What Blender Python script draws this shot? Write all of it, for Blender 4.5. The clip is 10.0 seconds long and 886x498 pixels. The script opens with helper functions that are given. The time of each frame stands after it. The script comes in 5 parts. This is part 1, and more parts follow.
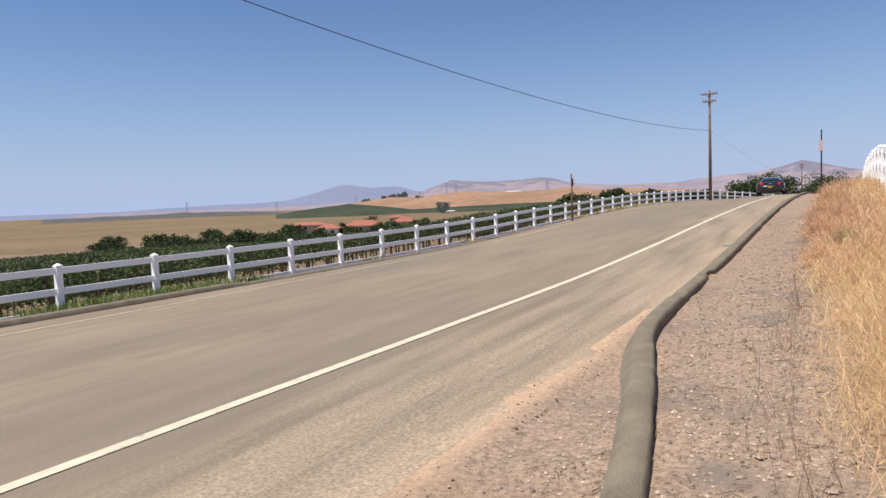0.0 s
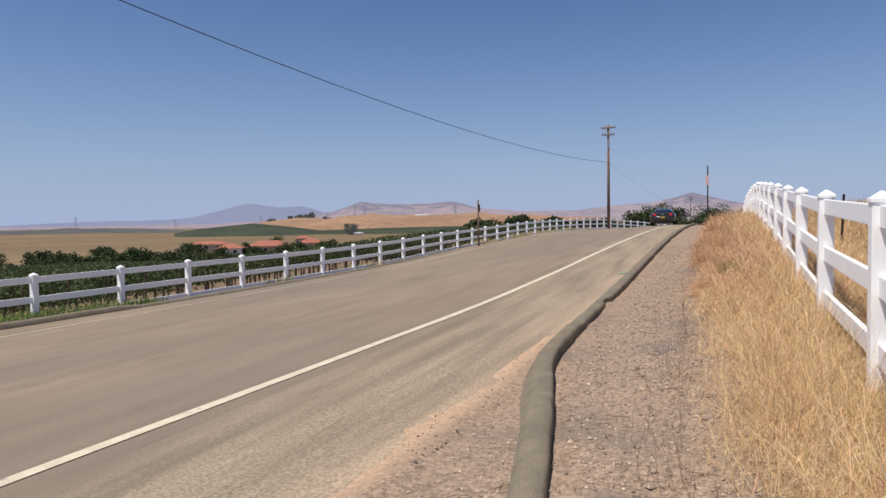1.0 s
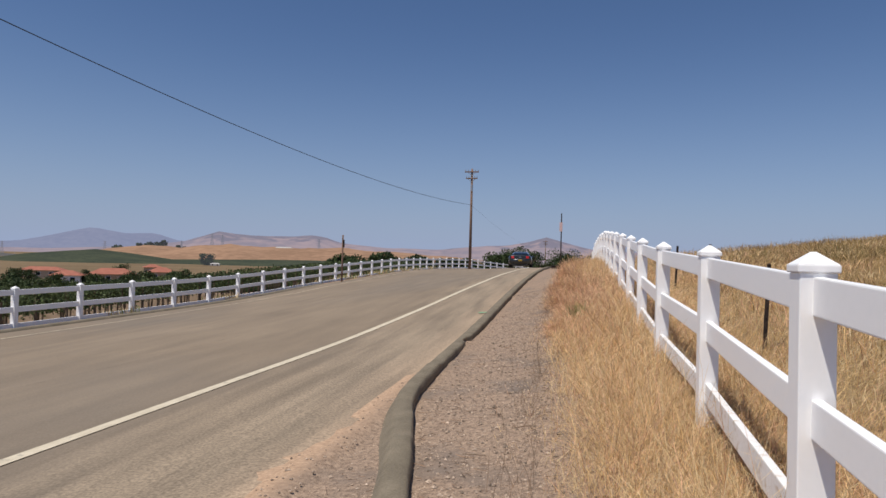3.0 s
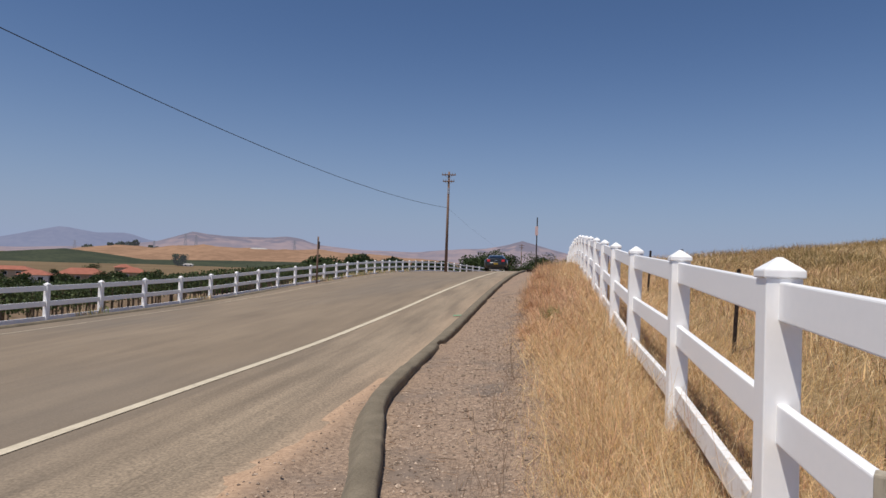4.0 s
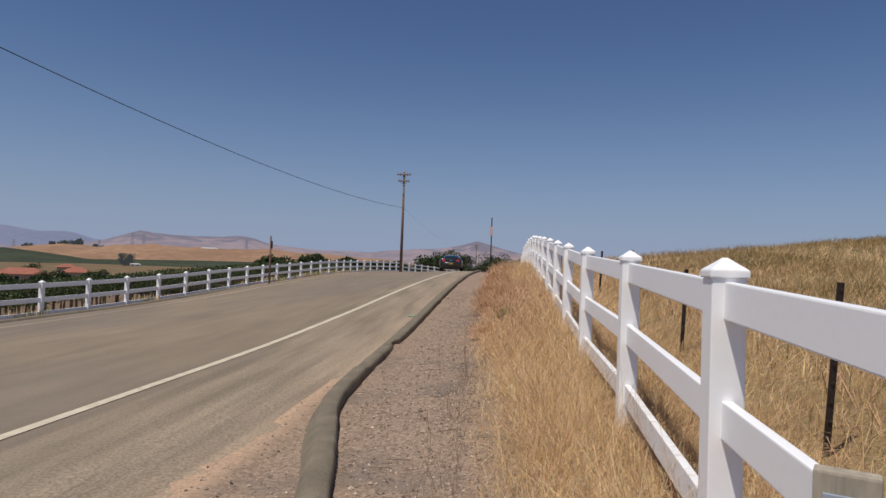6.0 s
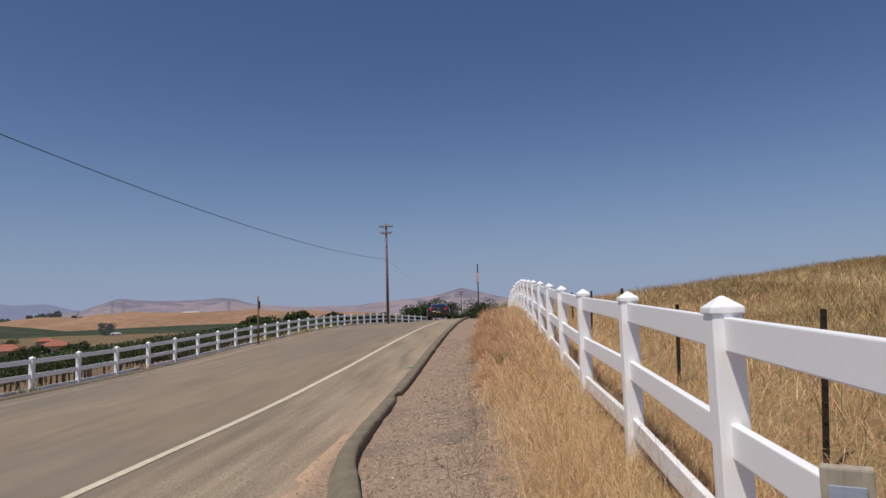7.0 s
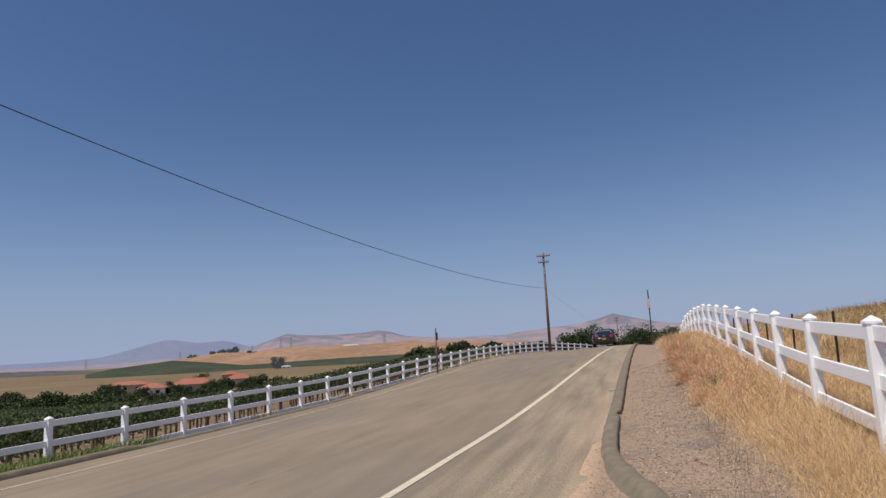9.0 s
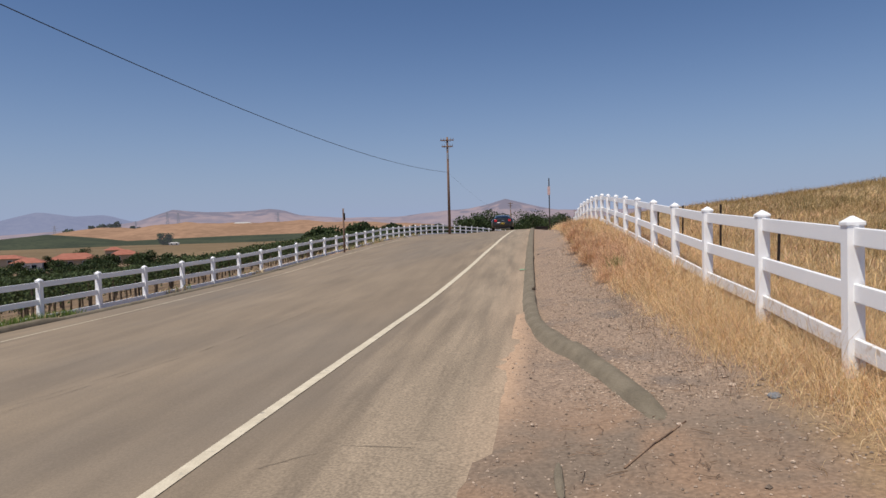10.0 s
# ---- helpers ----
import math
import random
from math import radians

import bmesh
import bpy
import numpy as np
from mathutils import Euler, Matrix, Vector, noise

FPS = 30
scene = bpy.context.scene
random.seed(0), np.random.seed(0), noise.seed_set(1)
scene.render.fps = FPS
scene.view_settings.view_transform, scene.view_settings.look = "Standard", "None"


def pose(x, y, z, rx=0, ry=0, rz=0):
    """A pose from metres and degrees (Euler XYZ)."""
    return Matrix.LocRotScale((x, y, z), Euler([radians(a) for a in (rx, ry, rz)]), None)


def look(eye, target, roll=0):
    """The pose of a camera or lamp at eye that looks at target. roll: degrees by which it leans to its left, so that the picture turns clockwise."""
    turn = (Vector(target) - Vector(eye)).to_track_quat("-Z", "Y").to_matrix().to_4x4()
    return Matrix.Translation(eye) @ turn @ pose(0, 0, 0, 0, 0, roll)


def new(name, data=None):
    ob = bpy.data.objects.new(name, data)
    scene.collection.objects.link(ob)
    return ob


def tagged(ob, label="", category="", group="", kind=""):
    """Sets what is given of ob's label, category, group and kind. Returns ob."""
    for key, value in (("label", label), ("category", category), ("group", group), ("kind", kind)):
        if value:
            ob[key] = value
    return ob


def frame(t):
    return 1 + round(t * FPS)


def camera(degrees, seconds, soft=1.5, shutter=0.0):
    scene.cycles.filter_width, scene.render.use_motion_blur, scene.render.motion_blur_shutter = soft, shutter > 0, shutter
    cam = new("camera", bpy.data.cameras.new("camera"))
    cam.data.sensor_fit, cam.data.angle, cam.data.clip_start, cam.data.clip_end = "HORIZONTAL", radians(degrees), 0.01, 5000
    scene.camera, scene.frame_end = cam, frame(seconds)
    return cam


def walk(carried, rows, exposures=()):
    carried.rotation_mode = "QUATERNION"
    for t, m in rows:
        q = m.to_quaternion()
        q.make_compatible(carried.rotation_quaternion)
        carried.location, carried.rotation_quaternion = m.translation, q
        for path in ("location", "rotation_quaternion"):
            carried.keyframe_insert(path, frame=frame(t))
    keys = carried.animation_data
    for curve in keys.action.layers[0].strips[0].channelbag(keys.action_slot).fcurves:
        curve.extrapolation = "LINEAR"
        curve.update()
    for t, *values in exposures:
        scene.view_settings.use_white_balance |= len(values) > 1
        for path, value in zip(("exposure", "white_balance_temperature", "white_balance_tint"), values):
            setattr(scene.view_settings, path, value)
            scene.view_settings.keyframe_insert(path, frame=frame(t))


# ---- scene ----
cam = camera(67.4, 10.0)
PATH = [
    (0, (0.377, 0.402, 1.723), (-0.651, 2.111, 1.582), -2.2),
    (0.5, (0.354, 0.417, 1.737), (-0.527, 2.207, 1.591), -0.6),
    (1, (0.385, 0.469, 1.763), (-0.397, 2.308, 1.683), -0.8),
    (1.5, (0.381, 0.495, 1.75), (-0.214, 2.404, 1.713), -0.8),
    (2, (0.398, 0.556, 1.767), (-0.082, 2.498, 1.775), -0.7),
    (2.5, (0.369, 0.444, 1.775), (-0.063, 2.397, 1.801), 0.6),
    (4, (0.397, 0.487, 1.773), (0.073, 2.46, 1.816), 2.0),
    (4.5, (0.412, 0.5, 1.783), (0.126, 2.479, 1.835), 1.9),
    (5, (0.421, 0.517, 1.786), (0.166, 2.5, 1.84), 1.5),
    (6.5, (0.355, 0.464, 1.769), (0.217, 2.459, 1.817), 1.2),
    (7, (0.23, 0.15, 1.802), (0.092, 2.136, 1.994), -1.7),
    (7.5, (0.046, -0.087, 1.82), (-0.343, 1.853, 2.115), -3.2),
    (8, (-0.289, -0.61, 1.816), (-0.622, 1.346, 2.065), 0.0),
    (8.5, (-0.477, -1.425, 1.843), (-1.008, 0.485, 2.11), -2.4),
    (9, (-0.78, -1.784, 1.834), (-1.34, 0.113, 2.129), -3.0),
    (9.5, (-0.987, -2.227, 1.874), (-1.654, -0.344, 1.976), -0.2),
    (10, (-1.34, -2.68, 1.858), (-1.616, -0.7, 1.787), -1.6),
]
EXPOSURES = [(0, 0.39), (0.5, 0.3), (1, 0.14), (2.5, -0.07), (4.5, -0.19), (6.5, -0.31), (7.5, -0.19), (8.5, -0.1), (10, -0.08)]
walk(cam, [(t, look(eye, target, roll)) for t, eye, target, roll in PATH], EXPOSURES)

# ---------------------------------------------------------------- sky and sun
SUN = Vector((-0.27, -0.35, 1.0)).normalized()
world = bpy.data.worlds.new("sky")
scene.world = world
world.use_nodes = True
wn, wl = world.node_tree.nodes, world.node_tree.links
sky = wn.new("ShaderNodeTexSky")
sky.sky_type = "NISHITA"
sky.sun_disc = False
sky.sun_elevation = math.asin(SUN.z)
sky.sun_rotation = math.atan2(SUN.x, SUN.y)
sky.altitude = 150
sky.air_density = 1.0
sky.dust_density = 0.6
sky.ozone_density = 2.5
tint = wn.new("ShaderNodeMixRGB")
tint.blend_type = "MULTIPLY"
tint.inputs[0].default_value = 1.0
tint.inputs[2].default_value = (0.82, 0.955, 1.18, 1)
wl.new(sky.outputs[0], tint.inputs[1])
# summer haze that whitens the sky all round towards the horizon
geo, parts_, fade, power, haze = (wn.new("ShaderNodeTexCoord"), wn.new("ShaderNodeSeparateXYZ"), wn.new("ShaderNodeMapRange"), wn.new("ShaderNodeMath"), wn.new("ShaderNodeMixRGB"))
wl.new(geo.outputs["Generated"], parts_.inputs[0])
wl.new(parts_.outputs["Z"], fade.inputs[0])
fade.inputs[1].default_value, fade.inputs[2].default_value = 0.42, 0.0
power.operation = "POWER"
power.inputs[1].default_value = 2.8
wl.new(fade.outputs[0], power.inputs[0])
wl.new(power.outputs[0], haze.inputs[0])
wl.new(tint.outputs[0], haze.inputs[1])
haze.inputs[2].default_value = (4.9, 5.95, 8.65, 1)
wl.new(haze.outputs[0], wn["Background"].inputs[0])
wn["Background"].inputs[1].default_value = 0.07

lamp = bpy.data.lights.new("sun", "SUN")
lamp.energy, lamp.angle, lamp.color = 4.7, radians(0.53), (1.0, 0.93, 0.83)
sun = new("sun", lamp)
sun.matrix_basis = look(SUN * 100, (0, 0, 0))


# ---------------------------------------------------------------- materials
def srgb(r, g, b):
    return tuple(((c / 255 + 0.055) / 1.055) ** 2.4 if c > 10 else c / 255 / 12.92 for c in (r, g, b)) + (1,)


def material(name, dark, light, scale=4.0, rough=0.8, metal=0.0, bump=0.0, fine=60.0, contrast=(0.35, 0.65),
             island=0.0, third=None, third_scale=0.6, third_range=(0.5, 0.7), coat=0.0, spec=0.5, stretch=(1, 1, 1), per_object=0.0):
    """A surface with colour variation at two scales and fine relief."""
    m = bpy.data.materials.new(name)
    m.use_nodes = True
    n, l = m.node_tree.nodes, m.node_tree.links
    b = n["Principled BSDF"]
    tc = n.new("ShaderNodeTexCoord")
    mp = n.new("ShaderNodeMapping")
    mp.inputs["Scale"].default_value = stretch
    l.new(tc.outputs["Object"], mp.inputs[0])
    t1, t2 = n.new("ShaderNodeTexNoise"), n.new("ShaderNodeTexNoise")
    for t, s in ((t1, scale), (t2, fine)):
        t.inputs["Scale"].default_value = s
        t.inputs["Detail"].default_value = 5
        l.new(mp.outputs[0], t.inputs["Vector"])
    mix = n.new("ShaderNodeMath")
    mix.operation = "MULTIPLY_ADD"
    mix.inputs[1].default_value = 0.5
    half = n.new("ShaderNodeMath")
    half.operation = "MULTIPLY"
    half.inputs[1].default_value = 0.5
    l.new(t2.outputs["Fac"], half.inputs[0])
    l.new(t1.outputs["Fac"], mix.inputs[0])
    l.new(half.outputs[0], mix.inputs[2])
    ramp = n.new("ShaderNodeValToRGB")
    ramp.color_ramp.elements[0].position, ramp.color_ramp.elements[1].position = contrast
    ramp.color_ramp.elements[0].color, ramp.color_ramp.elements[1].color = (*dark, 1)[:4], (*light, 1)[:4]
    l.new(mix.outputs[0], ramp.inputs[0])
    out = ramp.outputs[0]
    if third:
        t3 = n.new("ShaderNodeTexNoise")
        t3.inputs["Scale"].default_value, t3.inputs["Detail"].default_value = third_scale, 6
        l.new(mp.outputs[0], t3.inputs["Vector"])
        r3 = n.new("ShaderNodeMapRange")
        r3.inputs[1].default_value, r3.inputs[2].default_value = third_range
        l.new(t3.outputs["Fac"], r3.inputs[0])
        mx = n.new("ShaderNodeMixRGB")
        mx.inputs[2].default_value = (*third, 1)[:4]
        l.new(r3.outputs[0], mx.inputs[0])
        l.new(out, mx.inputs[1])
        out = mx.outputs[0]
    if island or per_object:
        hs = n.new("ShaderNodeHueSaturation")
        mr = n.new("ShaderNodeMapRange")
        k = island or per_object
        mr.inputs[3].default_value, mr.inputs[4].default_value = 1 - k, 1 + k
        if island:
            src = n.new("ShaderNodeNewGeometry").outputs["Random Per Island"]
        else:
            src = n.new("ShaderNodeObjectInfo").outputs["Random"]
        l.new(src, mr.inputs[0])
        l.new(mr.outputs[0], hs.inputs["Value"])
        l.new(out, hs.inputs["Color"])
        out = hs.outputs[0]
    l.new(out, b.inputs["Base Color"])
    b.inputs["Roughness"].default_value = rough
    b.inputs["Metallic"].default_value = metal
    b.inputs["Coat Weight"].default_value = coat
    b.inputs["Coat Roughness"].default_value = 0.04
    b.inputs["Specular IOR Level"].default_value = spec
    if bump:
        bp = n.new("ShaderNodeBump")
        bp.inputs["Strength"].default_value = bump
        bp.inputs["Distance"].default_value = min(0.02, 0.7 / fine)
        l.new(t2.outputs["Fac"], bp.inputs["Height"])
        l.new(bp.outputs[0], b.inputs["Normal"])
    return m


def leafy(name, dark, light, scale=1.5, island=0.4, rough=0.65, glow=0.25):
    """Thin leaves or straw: light passes through in part."""
    m = material(name, dark, light, scale=scale, rough=rough, island=island, fine=12, spec=0.25)
    n, l = m.node_tree.nodes, m.node_tree.links
    b = n["Principled BSDF"]
    tr = n.new("ShaderNodeBsdfTranslucent")
    mx = n.new("ShaderNodeMixShader")
    mx.inputs[0].default_value = glow
    l.new(b.inputs["Base Color"].links[0].from_socket, tr.inputs["Color"])
    l.new(b.outputs[0], mx.inputs[1])
    l.new(tr.outputs[0], mx.inputs[2])
    l.new(mx.outputs[0], n["Material Output"].inputs[0])
    return m


def hazed(name, dark, light, haze_glow, amount, scale=0.004):
    """Far land behind kilometres of lit haze, which is painted in as emission."""
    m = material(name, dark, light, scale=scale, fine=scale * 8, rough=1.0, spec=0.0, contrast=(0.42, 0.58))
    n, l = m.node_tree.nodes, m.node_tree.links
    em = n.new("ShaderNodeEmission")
    em.inputs[0].default_value = (*haze_glow, 1)
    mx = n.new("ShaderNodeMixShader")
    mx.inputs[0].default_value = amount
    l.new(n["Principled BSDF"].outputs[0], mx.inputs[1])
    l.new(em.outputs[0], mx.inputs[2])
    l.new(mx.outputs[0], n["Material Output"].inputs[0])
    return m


def bank_material():
    """Gravelly dirt by the kerb that gives way to straw up the bank and to red sand at the turnout."""
    m = material("bank", (0.125, 0.084, 0.058), (0.43, 0.312, 0.222), scale=24, fine=95, rough=0.97, bump=0.7, contrast=(0.36, 0.65),
                 third=(0.165, 0.13, 0.105), third_scale=1.3, third_range=(0.55, 0.74))
    n, l = m.node_tree.nodes, m.node_tree.links
    b = n["Principled BSDF"]
    base = b.inputs["Base Color"].links[0].from_socket
    tc, sep = n.new("ShaderNodeTexCoord"), n.new("ShaderNodeSeparateXYZ")
    l.new(tc.outputs["Object"], sep.inputs[0])
    nz = n.new("ShaderNodeTexNoise")
    nz.inputs["Scale"].default_value, nz.inputs["Detail"].default_value = 1.6, 7
    l.new(tc.outputs["Object"], nz.inputs["Vector"])
    fine = n.new("ShaderNodeTexNoise")
    fine.inputs["Scale"].default_value, fine.inputs["Detail"].default_value = 30, 5
    l.new(tc.outputs["Object"], fine.inputs["Vector"])

    def shade(c0, c1):
        r = n.new("ShaderNodeValToRGB")
        r.color_ramp.elements[0].position, r.color_ramp.elements[1].position = 0.3, 0.7
        r.color_ramp.elements[0].color, r.color_ramp.elements[1].color = (*c0, 1), (*c1, 1)
        l.new(fine.outputs["Fac"], r.inputs[0])
        return r.outputs[0]

    def blend(axis_out, start, end, spread, col, under):
        a = n.new("ShaderNodeMath")
        a.operation = "MULTIPLY_ADD"
        a.inputs[1].default_value = spread
        l.new(nz.outputs["Fac"], a.inputs[0])
        l.new(axis_out, a.inputs[2])
        r = n.new("ShaderNodeMapRange")
        r.inputs[1].default_value, r.inputs[2].default_value = start + spread / 2, end + spread / 2
        l.new(a.outputs[0], r.inputs[0])
        mx = n.new("ShaderNodeMixRGB")
        l.new(r.outputs[0], mx.inputs[0])
        l.new(under, mx.inputs[1])
        l.new(col, mx.inputs[2])
        return mx.outputs[0]

    red = shade((0.32, 0.21, 0.132), (0.52, 0.355, 0.235))
    out = blend(sep.outputs["X"], -1.38, -1.62, 0.5, red, base)
    wide, pick, turn = n.new("ShaderNodeTexNoise"), n.new("ShaderNodeMapRange"), n.new("ShaderNodeMixRGB")
    wide.inputs["Scale"].default_value, wide.inputs["Detail"].default_value, wide.inputs["Distortion"].default_value = 0.9, 5, 0.8
    l.new(tc.outputs["Object"], wide.inputs["Vector"])
    pick.inputs[1].default_value, pick.inputs[2].default_value = 0.42, 0.6
    l.new(wide.outputs["Fac"], pick.inputs[0])
    l.new(pick.outputs[0], turn.inputs[0])
    l.new(shade((0.135, 0.10, 0.072), (0.235, 0.176, 0.127)), turn.inputs[1])
    l.new(shade((0.19, 0.122, 0.078), (0.325, 0.214, 0.138)), turn.inputs[2])
    out = blend(sep.outputs["Y"], 3.9, 2.2, 2.0, turn.outputs[0], out)
    out = blend(sep.outputs["X"], 0.35, 0.8, 0.8, shade((0.18, 0.115, 0.06), (0.36, 0.245, 0.13)), out)
    out = blend(sep.outputs["X"], 1.5, 2.6, 1.2, shade((0.15, 0.10, 0.045), (0.31, 0.215, 0.10)), out)
    l.new(out, b.inputs["Base Color"])
    return m


def road_material():
    """Grey-brown asphalt with wheel streaks, turning dusty and sandy towards the right shoulder."""
    m = material("asphalt", (0.172, 0.131, 0.089), (0.27, 0.208, 0.142), scale=0.5, fine=140, rough=0.85, bump=0.1, stretch=(1, 0.5, 1),
                 third=(0.18, 0.145, 0.108), third_scale=0.2)
    n, l = m.node_tree.nodes, m.node_tree.links
    b = n["Principled BSDF"]
    base = b.inputs["Base Color"].links[0].from_socket
    tc, sep, mp = n.new("ShaderNodeTexCoord"), n.new("ShaderNodeSeparateXYZ"), n.new("ShaderNodeMapping")
    l.new(tc.outputs["Object"], sep.inputs[0])
    l.new(tc.outputs["Object"], mp.inputs[0])
    mp.inputs["Scale"].default_value = (1, 0.14, 1)
    mp.inputs["Rotation"].default_value = (0, 0, radians(-2))
    streak, fine = n.new("ShaderNodeTexNoise"), n.new("ShaderNodeTexNoise")
    streak.inputs["Scale"].default_value, streak.inputs["Detail"].default_value = 2.6, 6
    fine.inputs["Scale"].default_value, fine.inputs["Detail"].default_value = 42, 6
    l.new(mp.outputs[0], streak.inputs["Vector"])
    l.new(tc.outputs["Object"], fine.inputs["Vector"])

    def dust(start, end, spread, dark, light, under, most):
        add = n.new("ShaderNodeMath")
        add.operation = "MULTIPLY_ADD"
        add.inputs[1].default_value = spread
        l.new(streak.outputs["Fac"], add.inputs[0])
        l.new(sep.outputs["X"], add.inputs[2])
        r = n.new("ShaderNodeMapRange")
        r.inputs[1].default_value, r.inputs[2].default_value, r.inputs[4].default_value = start + spread / 2, end + spread / 2, most
        l.new(add.outputs[0], r.inputs[0])
        c = n.new("ShaderNodeValToRGB")
        c.color_ramp.elements[0].position, c.color_ramp.elements[1].position = 0.32, 0.68
        c.color_ramp.elements[0].color, c.color_ramp.elements[1].color = (*dark, 1), (*light, 1)
        l.new(fine.outputs["Fac"], c.inputs[0])
        mx = n.new("ShaderNodeMixRGB")
        l.new(r.outputs[0], mx.inputs[0])
        l.new(under, mx.inputs[1])
        l.new(c.outputs[0], mx.inputs[2])
        return mx.outputs[0]

    # wheel streaks along the lanes
    sr = n.new("ShaderNodeMapRange")
    sr.inputs[1].default_value, sr.inputs[2].default_value, sr.inputs[3].default_value, sr.inputs[4].default_value = 0.32, 0.68, 0.89, 1.08
    l.new(streak.outputs["Fac"], sr.inputs[0])
    hs = n.new("ShaderNodeHueSaturation")
    grain = n.new("ShaderNodeMapRange")
    grain.inputs[1].default_value, grain.inputs[2].default_value, grain.inputs[3].default_value, grain.inputs[4].default_value = 0.3, 0.7, 0.88, 1.10
    both = n.new("ShaderNodeMath")
    both.operation = "MULTIPLY"
    l.new(fine.outputs["Fac"], grain.inputs[0])
    l.new(sr.outputs[0], both.inputs[0])
    l.new(grain.outputs[0], both.inputs[1])
    l.new(both.outputs[0], hs.inputs["Value"])

    def streaked(col):
        l.new(col, hs.inputs["Color"])
        return hs.outputs[0]

    out = dust(-3.7, -2.5, 1.6, (0.20, 0.155, 0.107), (0.335, 0.262, 0.182), base, 0.9)
    out = dust(-2.2, -1.5, 0.9, (0.29, 0.207, 0.137), (0.46, 0.335, 0.228), out, 0.62)
    lane, tracks, band, mask, worn = n.new("ShaderNodeMapping"), n.new("ShaderNodeTexNoise"), n.new("ShaderNodeMapRange"), n.new("ShaderNodeMapRange"), n.new("ShaderNodeMixRGB")
    lane.inputs["Scale"].default_value, lane.inputs["Rotation"].default_value = (1, 0.05, 1), (0, 0, radians(1.5))
    l.new(tc.outputs["Object"], lane.inputs[0])
    tracks.inputs["Scale"].default_value, tracks.inputs["Detail"].default_value = 4.2, 4
    l.new(lane.outputs[0], tracks.inputs["Vector"])
    band.inputs[1].default_value, band.inputs[2].default_value, band.inputs[3].default_value, band.inputs[4].default_value = 0.36, 0.58, 0.84, 1.09
    l.new(tracks.outputs["Fac"], band.inputs[0])
    mask.inputs[1].default_value, mask.inputs[2].default_value = -4.2, -3.2
    l.new(sep.outputs["X"], mask.inputs[0])
    worn.blend_type = "MULTIPLY"
    l.new(mask.outputs[0], worn.inputs[0])
    l.new(streaked(out), worn.inputs[1])
    l.new(band.outputs[0], worn.inputs[2])
    l.new(worn.outputs[0], b.inputs["Base Color"])
    return m


M = {}
M["asphalt"] = road_material()
M["berm"] = material("berm", (0.12, 0.099, 0.068), (0.225, 0.187, 0.132), scale=4, fine=80, rough=0.95, bump=0.9)
M["paint"] = material("road_paint", (0.47, 0.405, 0.295), (0.66, 0.585, 0.445), scale=6, fine=90, rough=0.7, bump=0.2,
                      third=(0.3, 0.27, 0.22), third_scale=9, third_range=(0.6, 0.75))
M["bank"] = bank_material()
M["vine_soil"] = material("vineyard_soil", (0.13, 0.085, 0.05), (0.25, 0.17, 0.10), scale=1, fine=20, rough=0.95)
M["valley"] = material("golden_field", (0.13, 0.092, 0.053), (0.225, 0.162, 0.094), scale=0.012, fine=0.2, rough=1.0, spec=0.1)
M["white"] = material("white_vinyl", (0.89, 0.893, 0.90), (0.92, 0.92, 0.925), scale=1, fine=30, rough=0.38, contrast=(0.3, 0.6))
M["white_dirty"] = material("dusty_white_vinyl", (0.76, 0.73, 0.70), (0.87, 0.865, 0.86), scale=5, fine=40, rough=0.5,
                            third=(0.58, 0.48, 0.38), third_scale=13, third_range=(0.56, 0.72))
M["straw"] = leafy("dry_grass", (0.56, 0.36, 0.155), (0.84, 0.61, 0.32), scale=0.7, island=0.35, glow=0.3)
M["straw_red"] = leafy("dry_weed", (0.47, 0.265, 0.16), (0.74, 0.475, 0.31), scale=0.9, island=0.4, glow=0.2)
M["straw_pale"] = leafy("pale_dry_grass", (0.60, 0.45, 0.24), (0.84, 0.67, 0.42), scale=0.4, island=0.3, glow=0.3)
M["field_straw"] = leafy("brown_field_grass", (0.25, 0.17, 0.075), (0.44, 0.31, 0.145), scale=0.15, island=0.4, glow=0.2)
M["olive_straw"] = leafy("olive_field_grass", (0.16, 0.125, 0.05), (0.30, 0.23, 0.10), scale=0.1, island=0.35, glow=0.2)
M["green_grass"] = leafy("green_grass", (0.10, 0.16, 0.03), (0.22, 0.30, 0.08), island=0.4)
M["vine_leaf"] = leafy("vine_leaf", (0.034, 0.054, 0.02), (0.10, 0.13, 0.05), scale=0.5, island=0.5, glow=0.2)
M["tree_leaf"] = leafy("tree_leaf", (0.022, 0.04, 0.014), (0.065, 0.09, 0.03), scale=0.4, island=0.45, glow=0.15)
M["bark"] = material("bark", (0.09, 0.065, 0.045), (0.19, 0.14, 0.1), scale=3, fine=25, rough=0.95, bump=0.8, stretch=(1, 1, 0.2))
M["pole_wood"] = material("creosoted_wood", (0.12, 0.072, 0.05), (0.25, 0.155, 0.11), scale=2, fine=30, rough=0.9, bump=0.5, stretch=(4, 4, 0.15))
M["grey_wood"] = material("weathered_grey_wood", (0.24, 0.21, 0.16), (0.42, 0.37, 0.29), scale=5, fine=60, rough=0.9, bump=0.6, stretch=(1, 1, 0.15))
M["rust"] = material("dark_steel", (0.018, 0.014, 0.012), (0.06, 0.042, 0.034), scale=8, fine=50, rough=0.7, metal=0.4)
M["steel"] = material("galvanised_steel", (0.36, 0.37, 0.38), (0.52, 0.53, 0.54), scale=8, fine=40, rough=0.5, metal=0.8)
M["wire"] = material("wire", (0.015, 0.015, 0.016), (0.03, 0.03, 0.03), rough=0.6)
